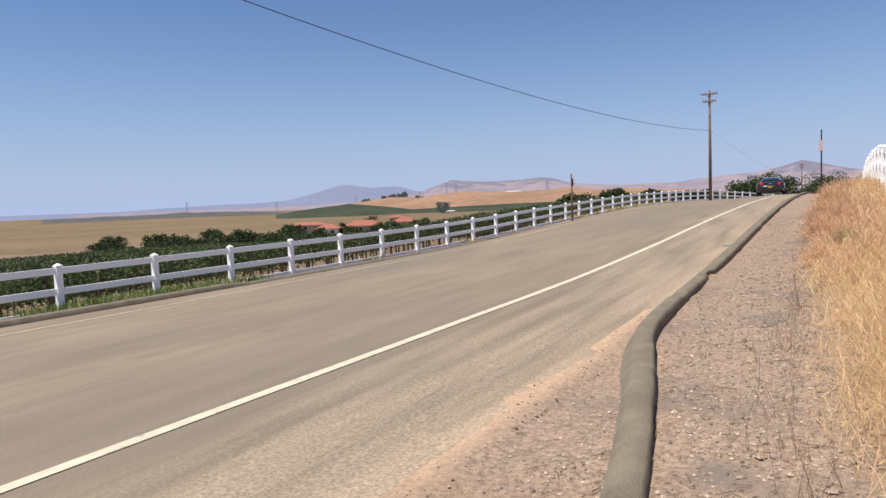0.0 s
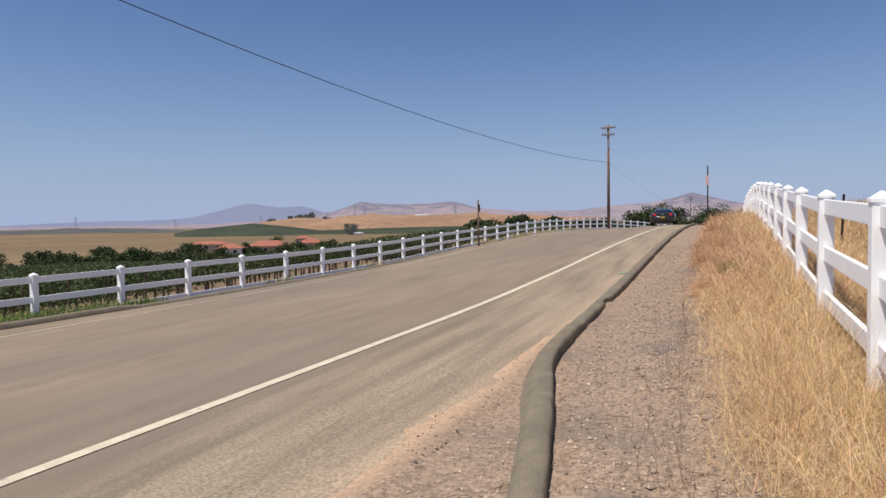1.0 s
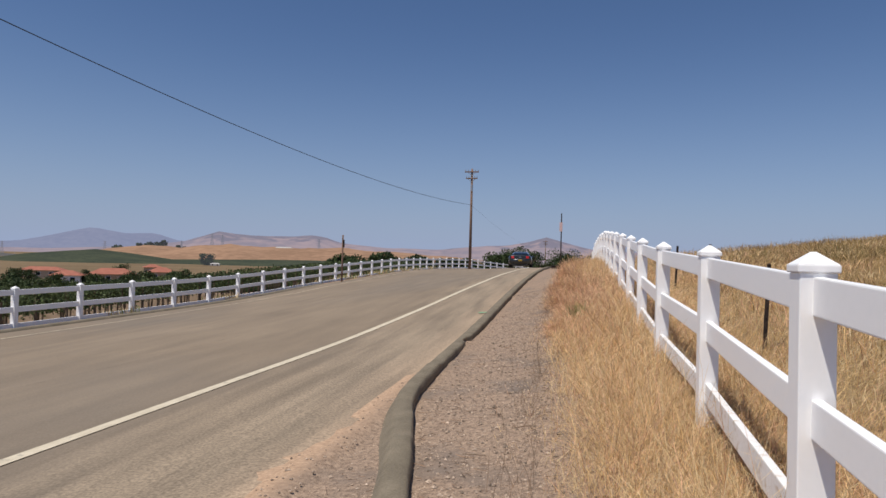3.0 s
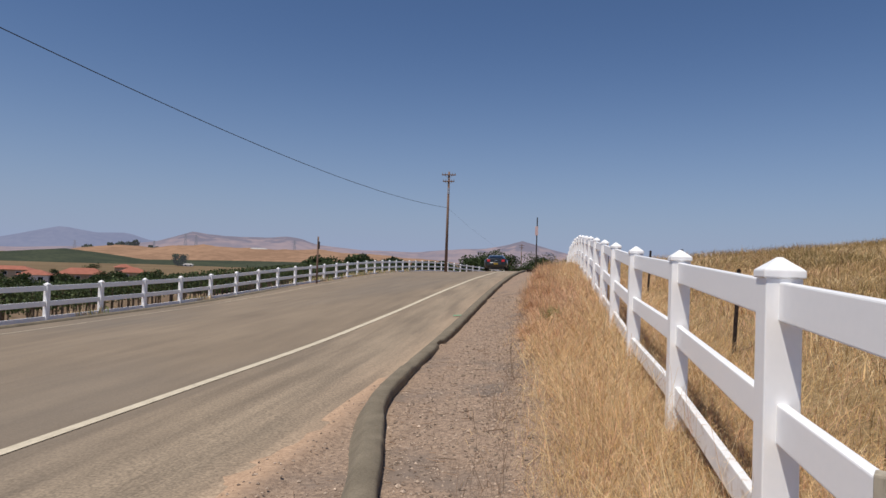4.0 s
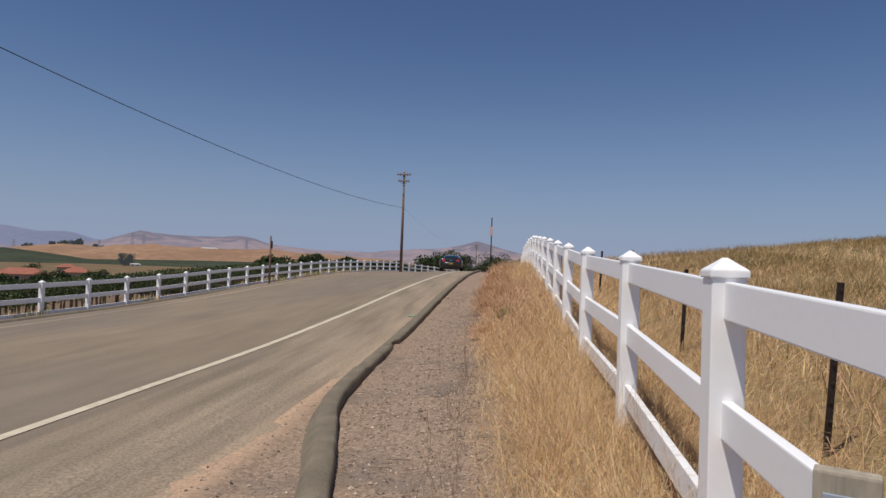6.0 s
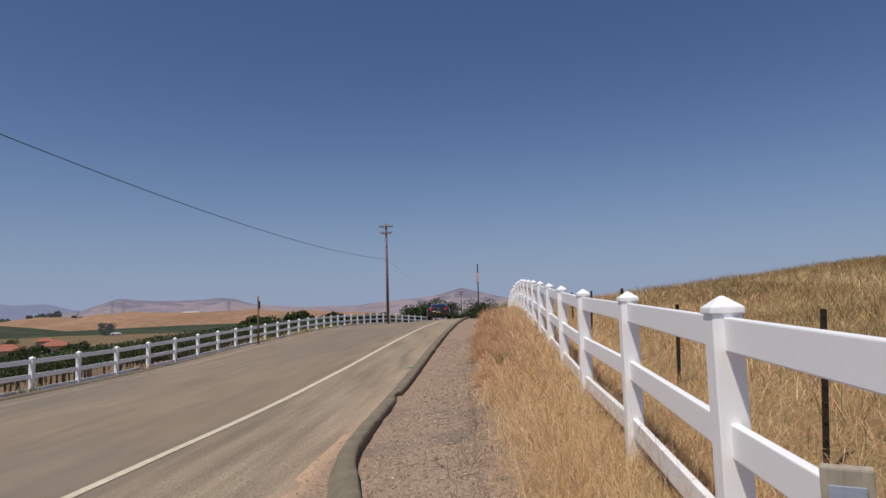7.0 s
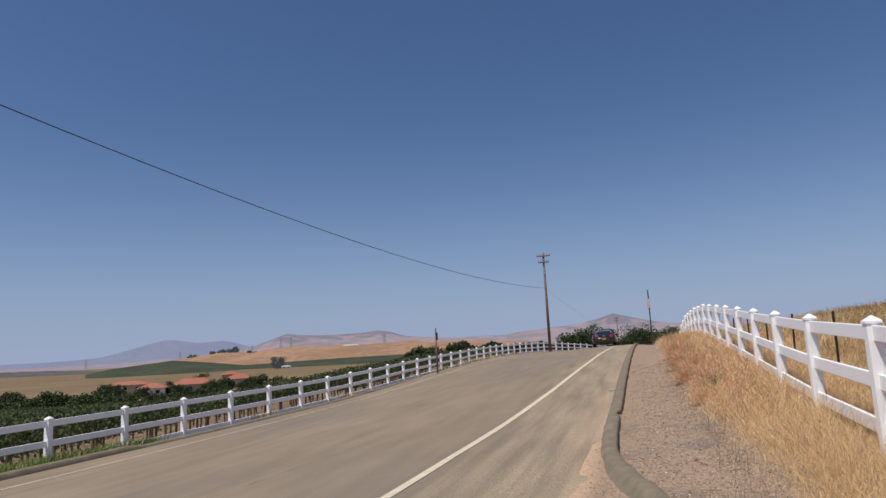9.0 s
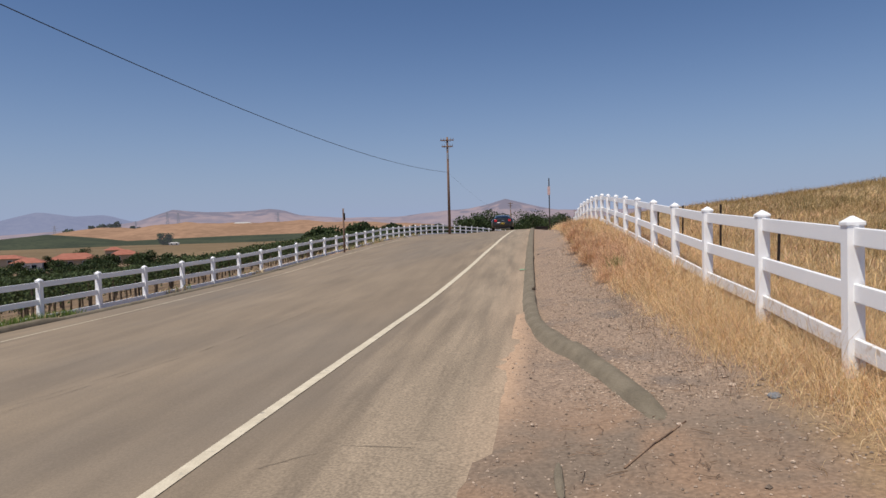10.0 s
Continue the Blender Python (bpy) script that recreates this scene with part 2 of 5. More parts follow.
M["glass_blue"] = material("blue_grey_panel", (0.24, 0.28, 0.35), (0.34, 0.38, 0.45), scale=6, rough=0.45)


# ---------------------------------------------------------------- mesh helpers
def mesh_object(name, bm, mat, parent=None, label="", smooth=False):
    me = bpy.data.meshes.new(name)
    bm.to_mesh(me)
    bm.free()
    for k in (mat if isinstance(mat, (list, tuple)) else [mat]):
        me.materials.append(k)
    if smooth:
        for p in me.polygons:
            p.use_smooth = True
    ob = new(name, me)
    if parent:
        ob.parent = parent
    if label:
        tagged(ob, label)
    return ob


def part(name, bm, mat, parent, label="", smooth=False):
    return mesh_object(name, bm, mat, parent, label, smooth)


def raw(name, verts, faces, mats, index=None, parent=None, smooth=False):
    me = bpy.data.meshes.new(name)
    me.from_pydata([tuple(v) for v in verts], [], faces)
    for k in (mats if isinstance(mats, (list, tuple)) else [mats]):
        me.materials.append(k)
    if index is not None:
        me.polygons.foreach_set("material_index", index)
    if smooth:
        me.polygons.foreach_set("use_smooth", [True] * len(me.polygons))
    me.update()
    ob = new(name, me)
    if parent:
        ob.parent = parent
    return ob


def empty(name, m=None):
    ob = new(name)
    if m is not None:
        ob.matrix_basis = m
    return ob


def box(bm, cx, cy, cz, sx, sy, sz, bevel=0.0):
    r = bmesh.ops.create_cube(bm, size=1.0)
    bmesh.ops.scale(bm, vec=(sx, sy, sz), verts=r["verts"])
    bmesh.ops.translate(bm, vec=(cx, cy, cz), verts=r["verts"])
    if bevel:
        es = list({e for v in r["verts"] for e in v.link_edges})
        bmesh.ops.bevel(bm, geom=es, offset=bevel, segments=2, affect="EDGES", profile=0.6)
    return bm


def tube(bm, a, b, r0, r1, seg=10, caps=True):
    a, b = Vector(a), Vector(b)
    q = (b - a).to_track_quat("Z", "Y").to_matrix().to_4x4()
    bmesh.ops.create_cone(bm, cap_ends=caps, segments=seg, radius1=r0, radius2=r1, depth=(b - a).length,
                          matrix=Matrix.Translation((a + b) / 2) @ q)
    return bm


# ---------------------------------------------------------------- the lie of the land
ZR_Y = [-400, -60, -30, -10, 0, 4, 8, 11.4, 15.7, 20, 25, 30, 38, 46, 54, 62, 75, 90, 120, 200, 500]
ZR_Z = [-9, -2.2, -1.0, -0.2, 0.12, 0.22, 0.305, 0.38, 0.57, 0.80, 1.03, 1.2, 1.36, 1.42, 1.38, 1.22, 0.8, 0.1, -1.6, -5, -9]
ZL_Y = [-400, -60, -30, 0, 8.6, 16, 21, 25.7, 30.6, 35.5, 40, 45, 50, 55, 60, 65, 72, 80, 95, 120, 200, 500]
ZL_Z = [-9, -1.8, -1.0, -0.45, -0.42, -0.37, -0.31, -0.23, -0.06, 0.16, 0.31, 0.47, 0.63, 0.75, 0.8, 0.83, 0.88, 0.84, 0.4, -1.2, -5, -9]
BZ_Y = [-400, -60, -10, 0, 3.3, 8.15, 13, 17.9, 22.8, 25.2, 30.5, 37.5, 42.5, 46, 55, 75, 120, 500]
BZ_Z = [-9, -2, 0.2, 0.44, 0.49, 0.69, 0.97, 1.27, 1.53, 1.66, 1.76, 1.62, 1.25, 1.0, 0.9, 0.9, -1.0, -9]
KERB_X, LINE_X, LEFT_LINE_X, LEFT_X, LFENCE_X, RFENCE_X = -1.45, -3.65, -12.55, -13.9, -14.6, 1.33


TABLES = {}


def smooth_interp(y, ys, zs):
    """A profile with its corners rounded, by a table of 0.25 m steps."""
    key = id(ys)
    if key not in TABLES:
        g = np.arange(-420, 520, 0.25)
        TABLES[key] = (sum(np.interp(g + d, ys, zs) for d in (-1.6, -.8, 0, .8, 1.6)) / 5).tolist()
    t = TABLES[key]
    u = min(max((y + 420) * 4, 0), len(t) - 2)
    i = int(u)
    return t[i] + (t[i + 1] - t[i]) * (u - i)


def road_z(x, y):
    zr = smooth_interp(y, ZR_Y, ZR_Z)
    zl = smooth_interp(y, ZL_Y, ZL_Z)
    if x > LINE_X:
        return zr - 0.07 * (KERB_X - x) / (KERB_X - LINE_X)
    s = (LINE_X - x) / (LINE_X - LEFT_X)
    s = 0.62 * s + 0.38 * s * s * (3 - 2 * s) if s < 1 else s
    return zr - 0.07 + (zl - zr + 0.07) * s


def bend(y):
    """The road swings to the right beyond the crest."""
    return 0.0 if y < 60 else 0.004 * (y - 60) ** 2 if y < 100 else 6.4 + 0.32 * (y - 100)


EDGE_Y, EDGE_X = [-6, 0, 1.6, 4.2, 6, 8.5, 11, 14, 40], [-1.8, -1.85, -1.8, -1.72, -1.76, -1.74, -1.5, -1.4, -1.4]
FALL_D, FALL_Z = [0, 1.2, 4, 10, 26, 60, 120, 260], [0, -0.02, -0.55, -1.5, -3.0, -5.0, -7.0, -8.0]


def dirt_edge(y):
    """Where loose dirt begins to cover the paved shoulder."""
    e = smooth_interp(y, EDGE_Y, EDGE_X)
    return e + (0.14 + 0.16 * min(1, max(0, (5 - y) / 2))) * noise.noise((y * 0.9, 4.0, 0)) + 0.05 * noise.noise((y * 3.7, 1.0, 0))


def line_x(y):
    """The right edge line drifts towards the kerb as the road climbs."""
    return float(np.interp(y, [-40, 0, 2, 5.6, 8, 10, 13.2, 18, 25.5, 36, 50, 400], [-4.45, -4.04, -3.96, -3.79, -3.69, -3.6, -3.47, -3.26, -3.02, -2.88, -2.8, -2.8]))


def valley(x, y):
    d = math.hypot(x, y)
    return -8.0 + 2.0 * noise.noise((x / 260, y / 260, 0.3)) * min(1, d / 600)


def land(x, y):
    """Height of the natural ground at x, y."""
    xb = x - bend(y)
    rough = 0.02 * noise.noise((x * 1.3, y * 1.3, 0.0)) + 0.012 * noise.noise((x * 4.1, y * 4.1, 3.0))
    if xb > -2.3 and xb > dirt_edge(y):
        zr = smooth_interp(y, ZR_Y, ZR_Z)
        flat = road_z(min(xb, KERB_X), y) + 0.022 * min(1, (xb - dirt_edge(y)) / 0.25) + max(-0.012, rough * 0.6)
        if xb < KERB_X + 0.1:
            return flat
        zr, zb = smooth_interp(y, ZR_Y, ZR_Z), smooth_interp(y, BZ_Y, BZ_Z)
        if xb < RFENCE_X:
            s = (xb - KERB_X) / (RFENCE_X - KERB_X)
            return zr - 0.045 * min(1, max(0, (y - 3.2) / 1.5)) * math.exp(-(xb - KERB_X) / 0.3) + (zb - zr) * (s ** 1.25) + rough
        d = xb - RFENCE_X
        rise = 0.113 * d if d < 24 else 2.712 + 0.113 * 24 * (1 - math.exp(-(d - 24) / 24)) * 1.0
        side = max(0.0, 1 - abs(y - 25) / 420)
        far = min(1.0, max(0.0, (y - 40) / 50))
        return zb + rise * (0.35 + 0.65 * side) + rough * 2 + 0.12 * noise.noise((x / 5, y / 5, 1.0)) + far * 1.1 * min(1, d / 8)
    if xb > KERB_X - 0.3 and y < 3.5:
        return road_z(min(xb, KERB_X), y) + 0.014 * min(1, (xb - KERB_X + 0.3) / 0.2) - 0.004 + max(-0.006, rough * 0.3)
    if xb > LEFT_X - 0.15:
        return road_z(max(min(xb, KERB_X), LEFT_X), y) - 0.05
    zl = smooth_interp(y, ZL_Y, ZL_Z) + (0.10 if y < 12.5 else 0.10 - 0.10 * min(1, (y - 12.5) / 2))
    d = LEFT_X - 0.15 - xb
    base = smooth_interp(d, FALL_D, FALL_Z)
    w = min(1.0, d / 200)
    return float((zl + base) * (1 - w) + valley(x, y) * w) + rough


# ---------------------------------------------------------------- ground
def axis(segments):
    out = []
    for a, b, s in segments:
        out += list(np.arange(a, b, s))
    return out


XS = axis([(-4400, -1000, 340), (-1000, -300, 25), (-300, -60, 12), (-60, -18, 2.5), (-18, -1.8, 0.6), (-1.8, 3.0, 0.12), (3.0, 12, 0.5),
           (12, 60, 2.5), (60, 300, 20), (300, 1000, 100), (1000, 4400, 425)]) + [4400]
YS = axis([(-1500, -300, 200), (-300, -40, 26), (-40, -6, 2), (-6, 16, 0.16), (16, 40, 0.5), (40, 110, 1.4), (110, 300, 9), (300, 1000, 25),
           (1000, 4400, 340)]) + [4400]


def make_ground():
    nx, ny = len(XS), len(YS)
    verts = [(x, y, land(x, y)) for y in YS for x in XS]
    faces, index = [], []
    for j in range(ny - 1):
        for i in range(nx - 1):
            faces.append((j * nx + i, j * nx + i + 1, (j + 1) * nx + i + 1, (j + 1) * nx + i))
            x, y = (XS[i] + XS[i + 1]) / 2, (YS[j] + YS[j + 1]) / 2
            xb = x - bend(y)
            if xb > LEFT_X - 0.4:
                k = 0
            elif xb > -190 and -40 < y < 210:
                k = 1
            else:
                k = 2
            index.append(k)
    ob = raw("ground", verts, faces, [M["bank"], M["vine_soil"], M["valley"]], index, smooth=True)
    tagged(ob, "dry gravelly ground rising to a golden hill", "ground", kind="structure")


make_ground()


def strip(name, x0, x1, ys, lift, mat, nx=1, label="", category="", wob=None):
    verts, faces = [], []
    for y in ys:
        for i in range(nx + 1):
            a, b = (x0(y), x1(y)) if callable(x0) else (x0, x1)
            x = a + (b - a) * i / nx
            if wob:
                x += wob(x, y, i)
            verts.append((x + bend(y), y, road_z(x, y) + lift))
    for j in range(len(ys) - 1):
        for i in range(nx):
            k = j * (nx + 1) + i
            faces.append((k, k + 1, k + nx + 2, k + nx + 1))
    ob = raw(name, verts, faces, mat, smooth=True)
    return tagged(ob, label, category, kind="structure")


ROAD_YS = axis([(-120, -20, 5), (-20, 70, 0.8), (70, 140, 2.5), (140, 400, 20)])
strip("road", LEFT_X, KERB_X, ROAD_YS, 0.0, M["asphalt"], nx=24, label="worn grey-brown asphalt country road going over a crest", category="road")
strip("road_line", lambda y: line_x(y) - 0.066, lambda y: line_x(y) + 0.066, ROAD_YS, 0.007, M["paint"], label="worn white edge line painted on asphalt", category="road marking",
      wob=lambda x, y, i: 0.008 * noise.noise((y * 2.2, i * 5, 0)))
strip("road_line", LEFT_LINE_X - 0.04, LEFT_LINE_X + 0.04, ROAD_YS, 0.007, M["paint"], label="thin faded edge line along the far side", category="road marking",
      wob=lambda x, y, i: 0.012 * noise.noise((y * 2.2, i * 5, 4)))


M["crack"] = material("road_crack", (0.11, 0.088, 0.064), (0.17, 0.135, 0.098), scale=4, fine=40, rough=0.95)


def crack(path, half, seed):
    """A tar-dark crack in the asphalt: path holds (x, y) along it."""
    px, py = [p[0] for p in path], [p[1] for p in path]
    d = np.concatenate([[0], np.cumsum(np.hypot(np.diff(px), np.diff(py)))])
    verts, faces = [], []
    for i, s in enumerate(np.arange(0, d[-1], 0.09)):
        x, y = float(np.interp(s, d, px)), float(np.interp(s, d, py))
        x += 0.05 * noise.noise((s * 1.7, seed, 0)) + 0.02 * noise.noise((s * 8, seed, 3))
        y += 0.05 * noise.noise((s * 1.9, seed, 7)) + 0.02 * noise.noise((s * 8, seed, 9))
        w = half * max(0.12, 0.55 + 1.1 * noise.noise((s * 2.5, seed, 5)))
        k = min(len(px) - 2, max(0, int(np.searchsorted(d, s)) - 1))
        t = Vector((px[k + 1] - px[k], py[k + 1] - py[k])).normalized()
        for e in (-1, 1):
            qx, qy = x - t.y * w * e, y + t.x * w * e
            verts.append((qx + bend(qy), qy, road_z(qx, qy) + 0.005))
        if i:
            faces.append((2 * i - 2, 2 * i - 1, 2 * i + 1, 2 * i))
    tagged(raw("road_crack", verts, faces, M["crack"]), "thin dark crack in the asphalt", "crack", kind="structure")


crack([(-7.9, 0.5), (-7.4, 3.0), (-6.94, 4.3), (-6.4, 6.5), (-6.1, 9), (-5.95, 12.5)], 0.007, 1.0)
crack([(-8.1, 0.5), (-7.6, 3.0), (-7.14, 4.3), (-6.6, 6.5)], 0.006, 9.0)
crack([(-9.9, 5), (-9.2, 6.2), (-8.6, 8.3), (-8.2, 8.4), (-7.75, 8.6)], 0.004, 4.0)
crack([(-3.4, 1.9), (-2.9, 2.35), (-2.3, 2.3)], 0.0045, 6.0)


def sweep(name, pts, prof, mat, label, category):
    """A ridge of the given cross-section along a line of points; prof holds (offset to the right, height)."""
    verts, faces, n = [], [], len(prof)
    for i, p in enumerate(pts):
        a, b = Vector(pts[max(0, i - 1)]), Vector(pts[min(len(pts) - 1, i + 1)])
        d = (b - a).normalized()
        side = Vector((d.y, -d.x, 0)).normalized()
        e = min(1.0, i / 6, (len(pts) - 1 - i) / 6)
        slim = 0.5 if (category == "kerb" and p[0] > -5) else 1.0
        low = 0.75 if p[1] > 9 and p[0] > -5 else 1.3 if p[1] < 5.5 and p[0] > -5 else 1.0 if p[0] > -5 or p[1] < 13 else 0.5
        gone = category == "kerb" and p[0] > -5 and 11.2 < p[1] < 11.7
        for o, h in prof:
            o = o * slim if o < 0 else 0.03 + (o - 0.03) * 0.3 if gone and o > 0.03 else o
            j = 0.009 * noise.noise((p[0] * 1.5 + o * 7, p[1] * 1.5, h * 9)) + 0.006 * noise.noise((p[0] * 4 + o * 17, p[1] * 4, h * 20))
            q = Vector(p) + side * (o + j)
            verts.append((q.x, q.y, q.z + (h * low + j * 0.3) * (0.35 + 0.65 * e)))
    for i in range(len(pts) - 1):
        for k in range(n - 1):
            faces.append((i * n + k, i * n + k + 1, (i + 1) * n + k + 1, (i + 1) * n + k))
    ob = raw(name, verts, faces, mat, smooth=True)
    return tagged(ob, label, category, kind="structure")


# rolled asphalt kerb on the right: it turns away from the road at its near end
kerb_pts = []
KERB_Y = [2.5, 3.5, 4.4, 5.5, 6.5, 7.2, 8.1, 9.2, 11, 15, 20, 400]
KERB_XS = [-0.33, -0.53, -0.70, -0.96, -1.21, -1.35, -1.41, -1.46, -1.48, -1.51, -1.53, -1.53]
for y in np.arange(2.5, 62, 0.11):
    x = sum(float(np.interp(y + d, KERB_Y, KERB_XS)) for d in (-0.5, -0.25, 0, 0.25, 0.5)) / 5 + 0.02 * noise.noise((y * 0.6, 0, 0)) + 0.012 * noise.noise((y * 2.3, 0, 0))
    kerb_pts.append((x + bend(y), y, road_z(min(x, KERB_X), y) + 0.02 * min(1, max(0, (x + 1.45) * 2)) - 0.0))
KERB_PROFILE = [(-0.36, -0.04), (-0.25, 0.006), (-0.18, 0.055), (-0.11, 0.09), (-0.04, 0.102), (0.03, 0.105), (0.088, 0.103), (0.106, 0.088), (0.118, 0.03), (0.12, -0.14)]
sweep("kerb", kerb_pts, KERB_PROFILE, M["berm"], "rounded olive-grey asphalt kerb beside gravel", "kerb")
left_pts = [(LEFT_X - 0.1 + bend(y), y, road_z(LEFT_X, y)) for y in np.arange(-20, 37.6, 0.8)]
sweep("kerb", left_pts, [(-0.15, -0.08), (-0.14, 0.09), (-0.08, 0.13), (0.04, 0.13), (0.1, 0.1), (0.13, 0.0), (0.15, -0.06)], M["berm"],
      "low brown asphalt kerb below the white fence", "kerb")


# ---------------------------------------------------------------- white fences
def fence_post_mesh(w, h):
    bm = bmesh.new()
    box(bm, 0, 0, h / 2 - 0.15, w, w, h + 0.3, 0.006)
    return bm


def cap_mesh(w):
    bm = bmesh.new()
    box(bm, 0, 0, 0.016, w + 0.018, w + 0.018, 0.032, 0.006)
    r = bmesh.ops.create_cone(bm, cap_ends=True, segments=4, radius1=(w + 0.012) * 0.7071, radius2=0.012, depth=0.05,
                              matrix=Matrix.Translation((0, 0, 0.057)) @ Matrix.Rotation(radians(45), 4, "Z"))
    return bm


def make_fence(points, label, group_label, dirty=False):
    """points: the foot and top of each post in turn."""
    root = empty("fence", Matrix.Translation(points[0][0]))
    tagged(root, label, "fence")
    inv = Matrix.Translation(points[0][0]).inverted()
    w = 0.135
    height = 1.30
    pm = fence_post_mesh(w, height)
    me_post = bpy.data.meshes.new("post")
    pm.to_mesh(me_post)
    pm.free()
    me_post.materials.append(M["white"])
    cm = cap_mesh(w)
    me_cap = bpy.data.meshes.new("cap")
    cm.to_mesh(me_cap)
    cm.free()
    me_cap.materials.append(M["white"])
    for i, (foot, top) in enumerate(points):
        d = Vector(points[min(i + 1, len(points) - 1)][0]) - Vector(points[max(i - 1, 0)][0])
        yaw = math.degrees(math.atan2(d.y, d.x)) - 90
        lean = random.uniform(-0.5, 0.5)
        post = new("post", me_post)
        post.parent = root
        post.matrix_basis = inv @ pose(top[0], top[1], top[2] - 0.082 - height, lean, lean * 0.6, yaw)
        cap = new("cap", me_cap)
        cap.parent = post
        cap.matrix_basis = Matrix.Translation((0, 0, height))
    for i in range(len(points) - 1):
        a, b = Vector(points[i][1]), Vector(points[i + 1][1])
        for k, drop in enumerate((0.17, 0.637, 1.09)):
            p, q = a - Vector((0, 0, drop)), b - Vector((0, 0, drop))
            d = (q - p)
            bm = bmesh.new()
            box(bm, 0, 0, 0, 0.045, d.length - w + 0.02, 0.15, 0.007)
            m = Matrix.Translation((p + q) / 2) @ d.to_track_quat("Y", "Z").to_matrix().to_4x4()
            rail = mesh_object("rail", bm, M["white_dirty"] if (k == 2 and dirty) else M["white"], root)
            rail.matrix_basis = inv @ m
    return root


LTOP_Y = [-40, 0, 8.6, 16, 20.8, 25.7, 30.6, 35.5, 40.3, 45.2, 50.1, 55, 59.9, 64.7, 69.6, 76.9, 81.8, 95, 120]
LTOP_Z = [0.3, 0.64, 0.69, 0.755, 0.80, 0.875, 1.03, 1.23, 1.39, 1.55, 1.71, 1.84, 1.9, 1.94, 1.98, 1.99, 1.97, 1.5, 0.0]
left_posts = []
for k in range(-8, 42):
    y = 15.94 + 2.44 * k
    x = LFENCE_X + (0.0 if y < 34 else 0.0128 * (y - 34)) + max(0, bend(y)) * 0.9
    z = smooth_interp(y, LTOP_Y, LTOP_Z)
    left_posts.append(((x, y, z - 1.3), (x, y, z)))
make_fence(left_posts, "long white three-rail vinyl fence along the road edge", "")
RTOP_Y = [-12, 0, 3.28, 5.71, 8.15, 10.6, 13.02, 15.5, 17.9, 20.35, 22.8, 25.2, 30.5, 37.5, 42.5, 45, 50]
RTOP_Z = [1.3, 1.715, 1.843, 1.934, 2.036, 2.17, 2.31, 2.46, 2.6, 2.73, 2.86, 2.98, 3.07, 2.94, 2.52, 2.15, 1.6]
right_posts = []
for k in range(-3, 18):
    y = 3.28 + 2.44 * k
    x = float(np.interp(y, [0, 3.28, 5.71, 8.15, 13, 25], [1.27, 1.285, 1.35, 1.315, 1.35, 1.39]))
    z = float(np.interp(y, RTOP_Y, RTOP_Z))
    right_posts.append(((x, y, z - 1.3), (x, y, z)))
make_fence(right_posts, "white three-rail vinyl fence in tall dry grass", "", dirty=True)


# ---------------------------------------------------------------- utility pole with its wire
def make_pole(x, y, z, height, r, arms=True):
    root = empty("utility_pole", pose(x, y, z))
    tagged(root, "tall brown wooden utility pole with crossarms", "utility pole")
    bm = bmesh.new()
    tube(bm, (0, 0, -0.4), (0, 0, height), r, r * 0.62, 12)
    part("shaft", bm, M["pole_wood"], root, smooth=True)
    for h, half in ((height - 0.35, 0.75), (height - 1.05, 0.62)):
        bm = bmesh.new()
        box(bm, 0, -r * 0.85, h, half * 2, 0.1, 0.12, 0.01)
        arm = part("crossarm", bm, M["pole_wood"], root)
        for s in (-0.92, -0.5, 0.5, 0.92):
            bm = bmesh.new()
            tube(bm, (s * half, -r * 0.85, h + 0.06), (s * half, -r * 0.85, h + 0.13), 0.02, 0.02, 6)
            tube(bm, (s * half, -r * 0.85, h + 0.12), (s * half, -r * 0.85, h + 0.24), 0.05, 0.035, 8)
            part("insulator", bm, M["steel"], arm)
        for s in (-1, 1):
            bm = bmesh.new()
            tube(bm, (s * half * 0.6, -r * 0.9, h - 0.04), (0, -r * 0.8, h - 0.4), 0.018, 0.018, 5)
            part("brace", bm, M["steel"], root)
    bm = bmesh.new()
    tube(bm, (0.05, -r * 1.35, height - 2.4), (0.05, -r * 1.35, height - 1.75), 0.11, 0.11, 10)
    part("canister", bm, M["steel"], root, "small grey metal canister")
    return root


POLE = (-10.75, 70.66)
make_pole(POLE[0], POLE[1], 0.75, 10.85, 0.17)


def hang(name, a, b, sag, r, label):
    """A wire between two points."""
    cu = bpy.data.curves.new(name, "CURVE")
    cu.dimensions, cu.bevel_depth, cu.bevel_resolution = "3D", r, 1
    sp = cu.splines.new("POLY")
    n = 60
    sp.points.add(n)
    for i in range(n + 1):
        s = i / n
        p = Vector(a).lerp(Vector(b), s)
        sp.points[i].co = (p.x, p.y, p.z - 4 * sag * s * (1 - s), 1)
    cu.materials.append(M["wire"])
    return tagged(new(name, cu), label, "wire")


hang("overhead_wire", (POLE[0], POLE[1] - 0.1, 7.72), (-23.2, -33.0, 16.6), 3.45, 0.017, "thin black overhead wire sagging to the pole")


# ---------------------------------------------------------------- far land
def along(az, d):
    a = radians(az)
    return d * math.sin(a), d * math.cos(a)


